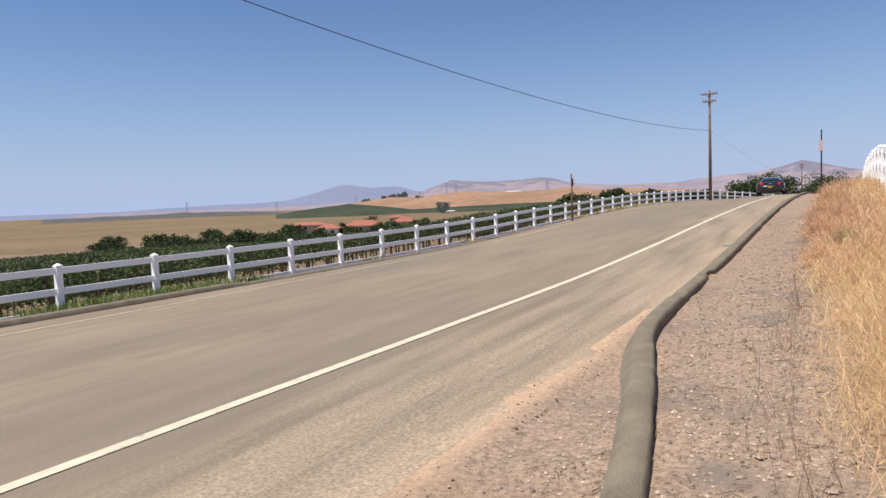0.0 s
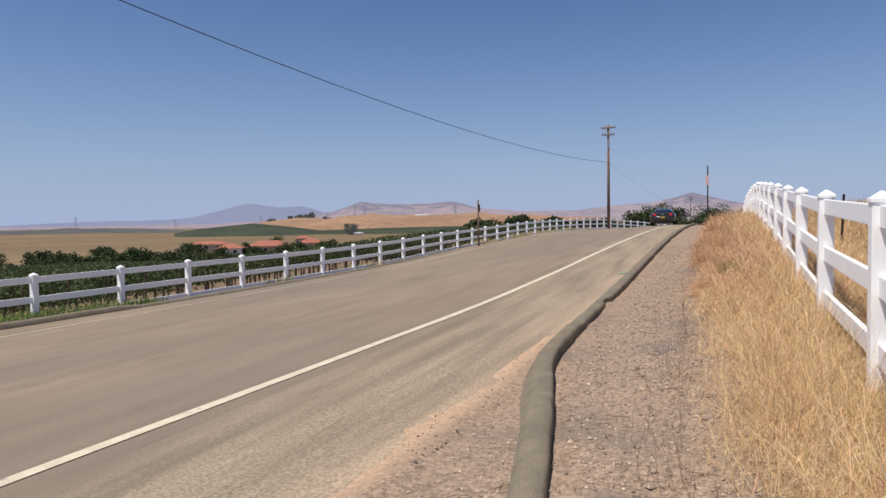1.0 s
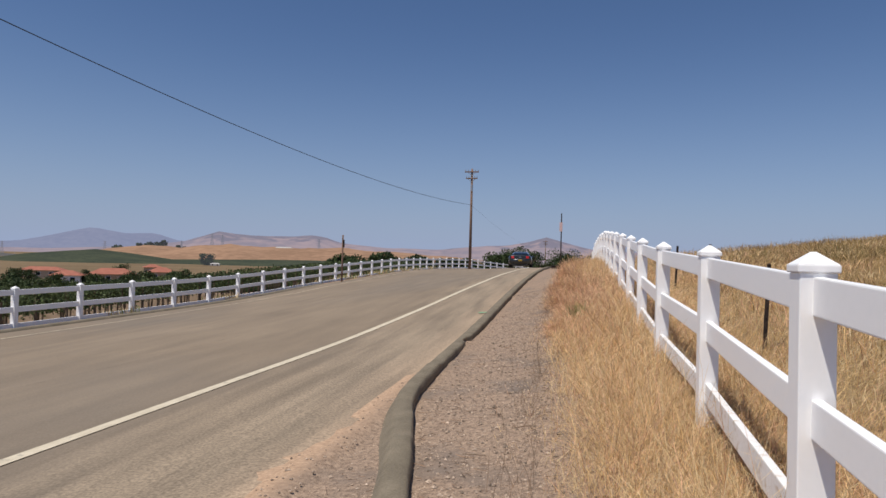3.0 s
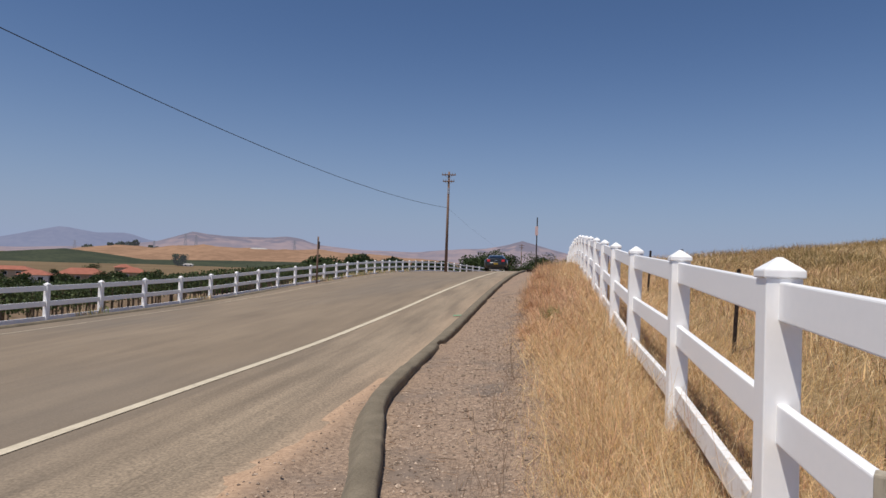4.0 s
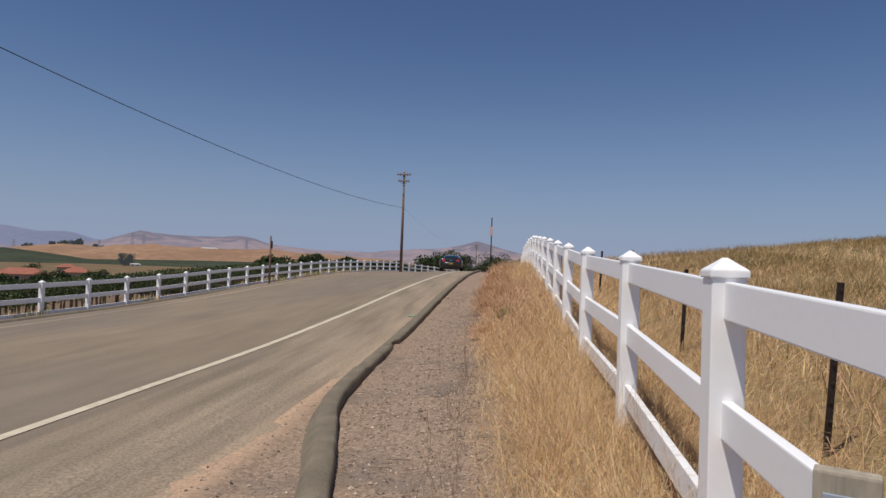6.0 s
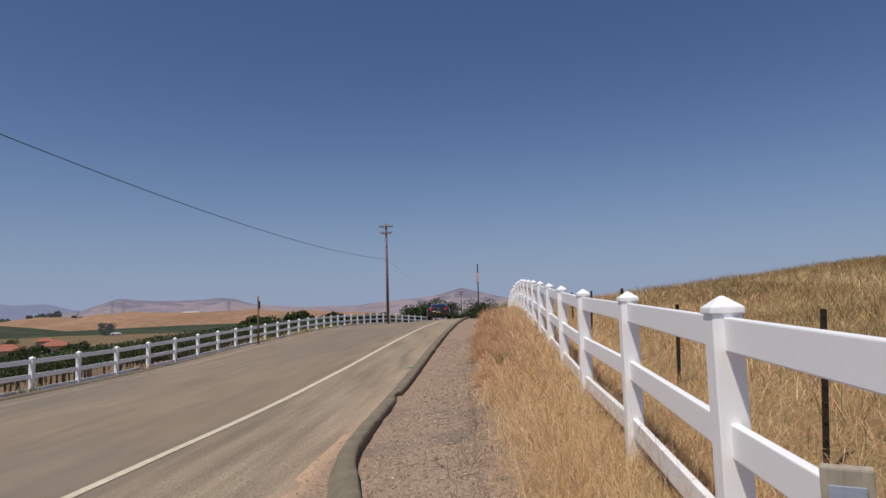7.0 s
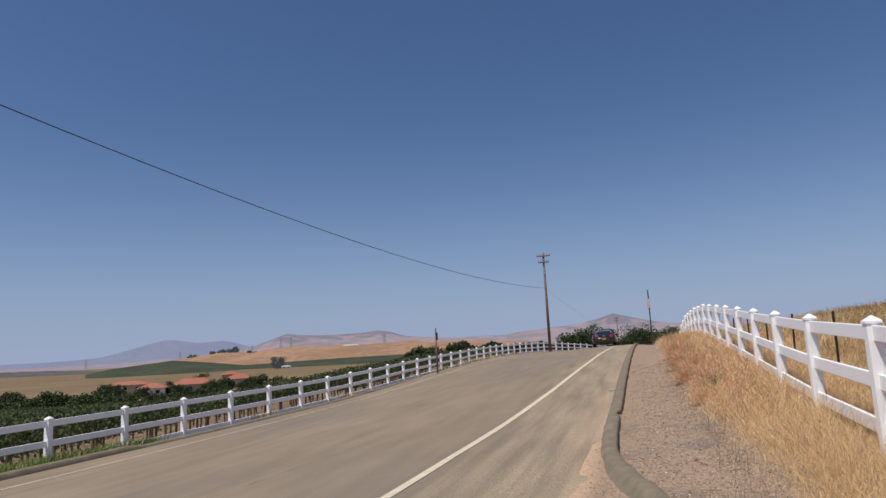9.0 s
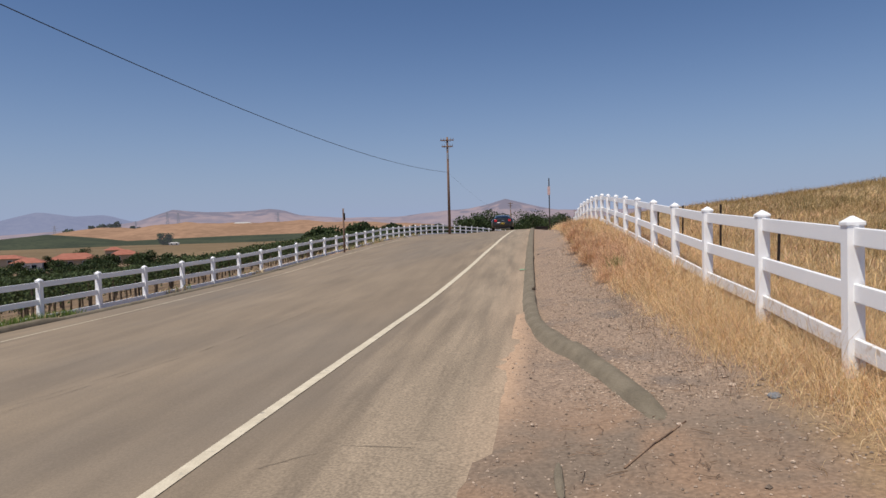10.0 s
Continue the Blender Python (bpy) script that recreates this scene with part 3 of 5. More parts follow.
def ridge(name, az0, az1, dist, heights, mat, label, depth=500, seed=1, rough=0.08):
    """A range of hills: heights are (azimuth, crest height)."""
    n, k = 160, 9
    verts, faces = [], []
    for i in range(n + 1):
        az = az0 + (az1 - az0) * i / n
        top = float(np.interp(az, [h[0] for h in heights], [h[1] for h in heights]))
        for j in range(k + 1):
            s = j / k
            d = dist + depth * s
            x, y = along(az, d)
            nn = noise.fractal((x / (dist * 0.06) + seed, y / (dist * 0.06), seed), 1.0, 2.0, 5)
            z = -9 + (top + 9) * (math.sin(min(1, s * 1.25) * math.pi / 2) ** 1.4) * (1 + rough * nn)
            verts.append((x, y, z))
    for i in range(n):
        for j in range(k):
            a = i * (k + 1) + j
            faces.append((a, a + 1, a + k + 2, a + k + 1))
    ob = raw(name, verts, faces, mat, smooth=True)
    return tagged(ob, label, "hills", kind="structure")


# blue and lilac haze is put into both mountain colours as emission
M["mount_far"] = hazed("far_mountain", (0.16, 0.15, 0.17), (0.26, 0.24, 0.25), (0.255, 0.295, 0.455), 0.8)
M["mount"] = hazed("pink_mountain", (0.16, 0.12, 0.11), (0.40, 0.26, 0.20), (0.345, 0.325, 0.425), 0.68, scale=0.0022)


def wooded_tops(m, low, high, col):
    """Oak woods on the upper slopes, in uneven patches."""
    n, l = m.node_tree.nodes, m.node_tree.links
    b = n["Principled BSDF"]
    base = b.inputs["Base Color"].links[0].from_socket
    tc, sep, nz, add, r, mx = (n.new("ShaderNodeTexCoord"), n.new("ShaderNodeSeparateXYZ"), n.new("ShaderNodeTexNoise"), n.new("ShaderNodeMath"),
                               n.new("ShaderNodeMapRange"), n.new("ShaderNodeMixRGB"))
    l.new(tc.outputs["Object"], sep.inputs[0])
    l.new(tc.outputs["Object"], nz.inputs["Vector"])
    nz.inputs["Scale"].default_value, nz.inputs["Detail"].default_value = 0.013, 7
    add.operation = "MULTIPLY_ADD"
    add.inputs[1].default_value = 170.0
    l.new(nz.outputs["Fac"], add.inputs[0])
    l.new(sep.outputs["Z"], add.inputs[2])
    r.inputs[1].default_value, r.inputs[2].default_value, r.inputs[4].default_value = low + 85, high + 85, 0.9
    l.new(add.outputs[0], r.inputs[0])
    mx.inputs[2].default_value = (*col, 1)
    l.new(r.outputs[0], mx.inputs[0])
    l.new(base, mx.inputs[1])
    l.new(mx.outputs[0], b.inputs["Base Color"])


wooded_tops(M["mount"], 64, 80, (0.02, 0.024, 0.034))
# a little emission paints thin haze over the hill and the field
M["hill_gold"] = hazed("golden_hill", (0.235, 0.14, 0.078), (0.34, 0.205, 0.12), (0.40, 0.30, 0.30), 0.2, scale=0.012)
M["green_field"] = hazed("green_field", (0.028, 0.038, 0.022), (0.052, 0.063, 0.034), (0.22, 0.225, 0.25), 0.13, scale=0.03)

FAR = [(-80, 0.004), (-57, 0.003), (-53, 0.006), (-49.4, 0.0078), (-46, 0.0085), (-44, 0.0105), (-42.5, 0.0165), (-40.4, 0.0262), (-39.2, 0.031), (-37.7, 0.027), (-36.9, 0.0245),
       (-34.8, 0.0265), (-32.9, 0.017), (-28, 0.013), (20, 0.01)]
NEAR = [(-60, 0.001), (-42, 0.002), (-36, 0.008), (-32.7, 0.0165), (-31.2, 0.0253), (-30.1, 0.032), (-28.8, 0.0286), (-26.5, 0.0277), (-24.2, 0.0275), (-22.3, 0.0306), (-21.4, 0.028),
        (-20.2, 0.021), (-18.5, 0.018), (-16.5, 0.016), (-11.7, 0.0145), (-7.8, 0.0225), (-5.9, 0.0237), (-4, 0.0306), (-2.5, 0.0375), (-0.7, 0.0284), (1.7, 0.0187), (10, 0.016), (40, 0.014)]
ridge("backdrop", -80, 20, 3600, [(a, 1.8 + 4050 * e) for a, e in FAR], M["mount_far"], "blue mountains on the horizon with painted haze", depth=500, seed=3, rough=0.03)
ridge("backdrop", -60, 40, 2700, [(a, 1.8 + 3200 * e) for a, e in NEAR], M["mount"], "dusty pink dry mountains with painted haze", depth=600, seed=8, rough=0.05)
GOLD = [(-37, -0.006), (-33.6, 0.004), (-31, 0.0125), (-29.2, 0.0146), (-26.5, 0.0112), (-23.2, 0.0119), (-19.4, 0.0127), (-15.6, 0.0084), (-10, 0.004), (-5, -0.006)]
BACK = [(-42, -0.009), (-38, 0.0037), (-35.2, 0.0098), (-33.6, 0.0086), (-31, 0.004), (-27, -0.008)]
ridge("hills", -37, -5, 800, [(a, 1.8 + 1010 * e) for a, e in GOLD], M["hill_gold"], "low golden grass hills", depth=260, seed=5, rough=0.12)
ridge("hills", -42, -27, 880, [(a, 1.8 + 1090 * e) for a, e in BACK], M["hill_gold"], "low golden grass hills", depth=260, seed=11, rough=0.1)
# grey haze painted over the woods by an emission mix
M["far_woods"] = hazed("hazy_woods", (0.03, 0.04, 0.03), (0.09, 0.08, 0.06), (0.24, 0.24, 0.29), 0.35, scale=0.03)
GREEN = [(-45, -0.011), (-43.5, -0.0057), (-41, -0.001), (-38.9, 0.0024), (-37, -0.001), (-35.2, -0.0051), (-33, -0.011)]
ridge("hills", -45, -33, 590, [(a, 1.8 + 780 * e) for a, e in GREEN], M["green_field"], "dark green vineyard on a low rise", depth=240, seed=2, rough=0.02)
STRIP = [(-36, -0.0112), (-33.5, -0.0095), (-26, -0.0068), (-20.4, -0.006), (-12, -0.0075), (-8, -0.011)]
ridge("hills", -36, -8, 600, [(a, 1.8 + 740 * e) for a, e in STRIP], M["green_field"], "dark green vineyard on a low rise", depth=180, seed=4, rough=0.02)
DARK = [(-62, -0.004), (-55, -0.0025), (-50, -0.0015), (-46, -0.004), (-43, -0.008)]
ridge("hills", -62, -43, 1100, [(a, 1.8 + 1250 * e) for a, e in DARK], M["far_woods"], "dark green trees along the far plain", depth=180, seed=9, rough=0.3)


# ---------------------------------------------------------------- plants
rng = np.random.default_rng(7)


def blades(name, xs, ys, zs, h, width, lean, mats, index, label, category, kind="stuff"):
    """Bent straws, each of three narrow faces."""
    n = len(xs)
    th = rng.uniform(0, 2 * math.pi, n)
    ph = rng.uniform(0, 2 * math.pi, n)
    dx, dy = np.cos(th) * lean * h, np.sin(th) * lean * h
    wx, wy = np.cos(ph) * width, np.sin(ph) * width
    V = np.zeros((n, 5, 3))
    V[:, 0] = np.stack([xs - wx, ys - wy, zs - 0.03], 1)
    V[:, 1] = np.stack([xs + wx, ys + wy, zs - 0.03], 1)
    up = h * 0.6
    V[:, 2] = np.stack([xs + dx * 0.4 - wx * 0.7, ys + dy * 0.4 - wy * 0.7, zs + up], 1)
    V[:, 3] = np.stack([xs + dx * 0.4 + wx * 0.7, ys + dy * 0.4 + wy * 0.7, zs + up], 1)
    tip = h * np.clip(1.05 - lean * 0.42, 0.3, 1)
    V[:, 4] = np.stack([xs + dx, ys + dy, zs + tip], 1)
    me = bpy.data.meshes.new(name)
    verts = V.reshape(-1, 3)
    k = np.arange(n) * 5
    loops = np.stack([k, k + 1, k + 3, k, k + 3, k + 2, k + 2, k + 3, k + 4], 1).ravel()
    me.vertices.add(len(verts))
    me.vertices.foreach_set("co", verts.ravel())
    me.loops.add(len(loops))
    me.loops.foreach_set("vertex_index", loops.astype(np.int32))
    me.polygons.add(n * 3)
    me.polygons.foreach_set("loop_start", np.arange(0, n * 9, 3, dtype=np.int32))
    me.polygons.foreach_set("material_index", np.repeat(index, 3).astype(np.int32))
    for m in mats:
        me.materials.append(m)
    me.update(calc_edges=True)
    return tagged(new(name, me), label, category, kind=kind)


def lands(xs, ys):
    return np.array([land(x, y) for x, y in zip(xs, ys)])


def patchy(xs, ys, s, seed):
    return np.array([noise.noise((x * s, y * s, seed)) for x, y in zip(xs, ys)])


def stalks(name, P, heading, rise, length, droop, width, mats, index, label, category, kind="stuff", parent=None):
    """Long thin straws that arch over: each is a ribbon of four faces."""
    n = len(P)
    ph = rng.uniform(0, 2 * math.pi, n)
    side = np.stack([np.cos(ph), np.sin(ph), rng.uniform(-0.3, 0.3, n)], 1) * width[:, None]
    pts, p, el, az = [P - (0, 0, 0.02)], P - (0, 0, 0.02), rise.copy(), heading.copy()
    for k in range(4):
        p = p + np.stack([np.cos(az) * np.cos(el), np.sin(az) * np.cos(el), np.sin(el)], 1) * (length / 4)[:, None]
        pts.append(p)
        el = el - droop * (0.5 + 0.5 * k)
        az = az + rng.normal(0, 0.22, n)
    V = np.zeros((n, 10, 3))
    for k, q in enumerate(pts):
        taper = 1.0 - 0.17 * k
        V[:, 2 * k], V[:, 2 * k + 1] = q - side * taper, q + side * taper
    V[:, :, 2] = np.maximum(V[:, :, 2], P[:, 2:3] - 0.05)
    quads = np.array([(2 * k, 2 * k + 1, 2 * k + 3, 2 * k + 2) for k in range(4)]).ravel()
    loops = (np.arange(n)[:, None] * 10 + quads[None, :]).ravel()
    me = bpy.data.meshes.new(name)
    me.vertices.add(n * 10)
    me.vertices.foreach_set("co", V.ravel())
    me.loops.add(len(loops))
    me.loops.foreach_set("vertex_index", loops.astype(np.int32))
    me.polygons.add(n * 4)
    me.polygons.foreach_set("loop_start", np.arange(0, n * 16, 4, dtype=np.int32))
    me.polygons.foreach_set("material_index", np.repeat(index, 4).astype(np.int32))
    for m in mats:
        me.materials.append(m)
    me.update(calc_edges=True)
    return tagged(new(name, me), label, category, kind=kind)


VERGE_Y, VERGE_X = [-2, 1, 3, 5, 7, 10, 15, 26, 46], [0.95, 0.75, 0.45, 0.16, 0.10, -0.08, -0.12, -0.15, -0.3]


def verge_edge(ys):
    return np.interp(ys, VERGE_Y, VERGE_X) + 0.2 * patchy(ys * 0, ys, 0.8, 3.0) + 0.12 * patchy(ys * 0, ys, 2.6, 8.0)


def verge_grass():
    """The tall dry grass between the gravel and the fence: short blades under a tangle of long arching straws."""
    n = 130000
    ys = -0.8 + 46 * rng.random(n) ** 1.7
    xs = rng.uniform(-0.5, 2.3, n)
    inner = xs - verge_edge(ys)
    keep = rng.random(n) < np.clip(inner / 0.45, 0.0, 1.0) ** 1.2 + 0.012 * (inner > -0.4)
    xs, ys, inner = xs[keep], ys[keep], inner[keep]
    tuft = patchy(xs, ys, 2.0, 5.0)
    h = rng.uniform(0.14, 0.36, len(xs)) * (1.0 + 0.7 * tuft) * np.clip(0.6 + ys / 14, 0.65, 1.25)
    h = h * np.where(xs > 1.3, 0.8, 1.0) * np.clip(0.5 + 0.8 * inner, 0.35, 1.0)
    lean = rng.uniform(0.3, 2.1, len(xs))
    width = rng.uniform(0.0010, 0.0026, len(xs)) * np.clip(ys / 7, 0.8, 3.0)
    redzone = np.exp(-((ys - 15) / 4.5) ** 2) * (xs < 1.0) * 0.6 + 0.25
    index = np.where(rng.random(len(xs)) < redzone, 1, np.where(rng.random(len(xs)) < 0.45, 2, 0))
    blades("dry_grass", xs, ys, lands(xs, ys), h, width, lean, [M["straw"], M["straw_red"], M["straw_pale"]], index,
           "tall tangled golden dry grass beside the fence", "grass")
    n = 62000
    ys = -0.8 + 30 * rng.random(n) ** 1.6
    xs = rng.uniform(-0.3, 2.0, n)
    inner = xs - verge_edge(ys)
    clump = patchy(xs, ys, 1.5, 17.0)
    keep = (rng.random(n) < np.clip(inner / 0.35, 0, 1)) & (rng.random(n) < 0.62 + 0.9 * clump)
    xs, ys, inner, clump = xs[keep], ys[keep], inner[keep], clump[keep]
    m = len(xs)
    heading = 2 * math.pi * patchy(xs, ys, 0.9, 23.0) + rng.normal(0, 1.3, m)
    length = rng.uniform(0.25, 0.72, m) * (1 + 0.5 * clump) * np.clip(0.45 + inner, 0.4, 1.0) * np.where(xs > 1.2, 0.75, 1.0)
    index = np.where(rng.random(m) < 0.25 + 0.45 * np.exp(-((ys - 15) / 4.5) ** 2), 1, np.where(rng.random(m) < 0.6, 2, 0))
    stalks("dry_grass", np.stack([xs, ys, lands(xs, ys)], 1), heading, rng.uniform(0.25, 1.5, m), length * rng.uniform(0.7, 1.25, m), rng.uniform(-0.1, 0.85, m),
           rng.uniform(0.0011, 0.0029, m) * np.clip(ys / 6, 0.9, 2.6), [M["straw"], M["straw_red"], M["straw_pale"]], index,
           "long arching straws tangled over the dry grass", "grass")
    # thin dead weeds standing on the gravel in front of the grass
    m = 520
    ys = 3.2 + 17 * rng.random(m) ** 1.3
    xs = verge_edge(ys) - np.abs(rng.normal(0.02, 0.16, m))
    ys = np.round(ys * 2.2) / 2.2 + rng.normal(0, 0.05, m)
    stalks("dead_weeds", np.stack([xs, ys, lands(xs, ys)], 1), rng.uniform(0, 6.28, m), rng.uniform(0.8, 1.5, m), rng.uniform(0.12, 0.42, m), rng.uniform(-0.1, 0.3, m),
           rng.uniform(0.0012, 0.0022, m), [M["twig"]], np.zeros(m, int), "thin dead brown weeds standing on gravel", "weeds")


def lodged_grass():
    """Grass behind the fence, blown flat in swirls."""
    n = 46000
    xs, ys = 1.5 + 9.5 * rng.random(n) ** 1.3, rng.uniform(-1, 24, n)
    sw = patchy(xs, ys, 0.55, 41.0)
    keep = rng.random(n) < 0.6 + 0.9 * patchy(xs, ys, 0.8, 43.0)
    xs, ys, sw = xs[keep], ys[keep], sw[keep]
    m = len(xs)
    index = np.where(patchy(xs, ys, 0.5, 47.0) + rng.normal(0, 0.18, m) > 0.1, 2, np.where(rng.random(m) < 0.3, 1, np.where(rng.random(m) < 0.6, 3, 0)))
    stalks("lodged_grass", np.stack([xs, ys, lands(xs, ys)], 1), 5.0 * sw + rng.normal(0, 0.5, m), rng.uniform(0.3, 1.2, m), rng.uniform(0.25, 0.6, m), rng.uniform(0.1, 0.7, m),
           rng.uniform(0.0016, 0.0034, m) * np.clip(ys / 9, 0.9, 2.5), [M["straw"], M["straw_red"], M["straw_pale"], M["field_straw"]], index,
           "dry golden grass lying flat in swirls on the hillside", "grass")


def make_dry_bush(x, y, r):
    """A round dead bush of many fine twigs."""
    m = int(1500 * r / 0.4)
    z = land(x, y)
    az, el = rng.uniform(0, 6.28, m), np.arcsin(rng.uniform(0.05, 1.0, m))
    start = np.stack([np.cos(az) * np.cos(el), np.sin(az) * np.cos(el), np.sin(el) * 0.9], 1) * (r * rng.uniform(0, 0.75, m))[:, None]
    stalks("dry_bush", start + (x, y, z + 0.02), az + rng.normal(0, 0.9, m), el + rng.normal(0, 0.4, m), rng.uniform(0.25, 0.6, m) * r, rng.uniform(-0.1, 0.5, m),
           rng.uniform(0.001, 0.002, m) * max(1.0, y / 7), [M["straw_red"], M["straw"]], (rng.random(m) < 0.25).astype(int),
           "round reddish-brown dead bush at the edge of the grass", "bush", kind="thing")


def field_grass():
    """The golden hillside behind the fence."""
    X, Y, H, W, L = [], [], [], [], []
    for n, x0, x1, y0, y1, hh, ww in ((60000, 1.4, 9, -1, 24, 0.26, 0.0026), (70000, 3, 26, 2, 60, 0.42, 0.0065), (90000, 14, 60, 4, 100, 0.42, 0.010), (14000, 2, 14, 40, 90, 0.45, 0.018)):
        xs = x0 + (x1 - x0) * rng.random(n)
        ys = rng.uniform(y0, y1, n)
        X.append(xs)
        Y.append(ys)
        t = patchy(xs, ys, 0.6, 9.0)
        H.append(rng.uniform(0.45, 1.0, n) * hh * (1 + 0.5 * t))
        W.append(rng.uniform(0.6, 1.3, n) * ww)
        L.append(rng.uniform(0.1, 1.5, n))
    X, Y, H, W, L = (np.concatenate(a) for a in (X, Y, H, W, L))
    index = np.where(rng.random(len(X)) < 0.33 + 0.3 * patchy(X, Y, 0.25, 4.0), 1, np.where(rng.random(len(X)) < 0.3, 2, 0))
    index = np.where(rng.random(len(X)) < np.clip((X - 2.5) / 5 + 0.6 * patchy(X, Y, 0.3, 14.0), 0.08, 0.95), 3, index)
    band = patchy(X * 0.35, Y, 0.16, 31.0) + 0.35 * patchy(X, Y, 0.7, 33.0)
    index = np.where((index == 3) & (rng.random(len(X)) < np.clip(0.38 + 2.6 * band, 0.05, 0.92)), 4, index)
    blades("dry_grass", X, Y, lands(X, Y), H, W, L, [M["straw"], M["straw_red"], M["straw_pale"], M["field_straw"], M["olive_straw"]], index, "golden dry grass covering the hillside", "grass")


def roadside_green():
    n = 10500
    ys = rng.uniform(-4, 14.6, n)
    xs = -13.98 - np.abs(rng.normal(0, 0.75, n))
    h = rng.uniform(0.08, 0.3, n)
    keep = patchy(xs, ys, 0.5, 1.0) > -0.3
    xs, ys, h = xs[keep], ys[keep], h[keep]
    blades("green_grass", xs, ys, lands(xs, ys), h, rng.uniform(0.005, 0.011, len(xs)), rng.uniform(0.1, 0.8, len(xs)), [M["green_grass"], M["straw_pale"]],
           (rng.random(len(xs)) < 0.1).astype(int), "fresh green grass growing along the fence", "grass")
    n = 9000
    ys = rng.uniform(14, 78, n)
    xs = -14.15 - np.abs(rng.normal(0, 0.8, n)) + 0.012 * np.maximum(0, ys - 34)
    keep = patchy(xs, ys, 0.45, 21.0) > np.where(ys < 38, 0.34, 0.0)
    xs, ys = xs[keep], ys[keep]
    blades("dry_grass", xs, ys, lands(xs, ys), rng.uniform(0.08, 0.42, len(xs)), rng.uniform(0.008, 0.018, len(xs)), rng.uniform(0.1, 0.9, len(xs)),
           [M["straw_pale"], M["green_grass"]], (rng.random(len(xs)) < 0.3).astype(int), "pale dry tufts along the far kerb", "grass")


def leaf_mesh(name, C, size, mats, index=None, parent=None):
    """Leaves as small folded quads round the centres C."""
    n = len(C)
    a = rng.normal(size=(n, 3))
    a /= np.linalg.norm(a, axis=1)[:, None]
    b = np.cross(a, rng.normal(size=(n, 3)))
    b /= np.linalg.norm(b, axis=1)[:, None]
    s = (size * rng.uniform(0.6, 1.3, n))[:, None]
    c = np.cross(a, b) * 0.25
    V = np.stack([C - a * s, C + (b * 0.7 + c) * s, C + a * s, C - (b * 0.7 - c) * s], 1).reshape(-1, 3)
    me = bpy.data.meshes.new(name)
    me.vertices.add(n * 4)
    me.vertices.foreach_set("co", V.ravel())
    me.loops.add(n * 4)
    me.loops.foreach_set("vertex_index", np.arange(n * 4, dtype=np.int32))
    me.polygons.add(n)
    me.polygons.foreach_set("loop_start", np.arange(0, n * 4, 4, dtype=np.int32))
    for m in mats:
        me.materials.append(m)
    if index is not None:
        me.polygons.foreach_set("material_index", index.astype(np.int32))
    me.update(calc_edges=True)
    ob = new(name, me)
    if parent:
        ob.parent = parent
    return ob


VINE_ROWS = [-18.6 - 2.7 * k for k in range(44)]


def vineyard():
    C, S = [], []
    V, F = [], []
    for k, x0 in enumerate(VINE_ROWS):
        y0, y1 = -6 - k * 1.0, 84 + k * 1.2
        step = 0.5 if k < 4 else 0.9 if k < 12 else 1.5
        per, size = (200, 0.058) if k < 3 else (80, 0.1) if k < 12 else (34, 0.17)
        y = y0
        while y < y1:
            z = land(x0, y)
            t = 1 + 0.35 * noise.noise((x0, y * 0.5, 0))
            n = max(3, int(per * t))
            u = np.clip(rng.normal(size=(n, 3)), -1.9, 1.9) * (0.34, step * 0.5, 1)
            u[:, 2] = -0.42 + 0.84 * rng.random(n) ** 0.75 - 0.25 * np.abs(u[:, 0]) + 0.16 * (t - 1) + np.where(rng.random(n) < 0.02, 0.14, 0)
            C.append(u + (x0, y, z + (1.16 if k < 3 else 1.3)))
            S.append(np.full(n, size))
            if k < 6 and int(y / step) % 3 == 0:
                r, zt = 0.035, z + 1.35
                b = len(V)
                ox = rng.normal() * 0.05
                V += [(x0 - r, y - r, z - 0.1), (x0 + r, y - r, z - 0.1), (x0 + r, y + r, z - 0.1), (x0 - r, y + r, z - 0.1),
                      (x0 - r + ox, y - r, zt), (x0 + r + ox, y - r, zt), (x0 + r + ox, y + r, zt), (x0 - r + ox, y + r, zt)]
                F += [(b, b + 1, b + 5, b + 4), (b + 1, b + 2, b + 6, b + 5), (b + 2, b + 3, b + 7, b + 6), (b + 3, b, b + 4, b + 7)]
            y += step
    ob = leaf_mesh("vineyard", np.concatenate(C), np.concatenate(S), [M["vine_leaf"]])
    tagged(ob, "dense rows of dark green grapevines behind the fence", "vineyard", kind="stuff")
    tagged(raw("vine_trunks", V, F, M["bark"]), "brown vine trunks and stakes under the leaves", "vine trunks", kind="stuff")


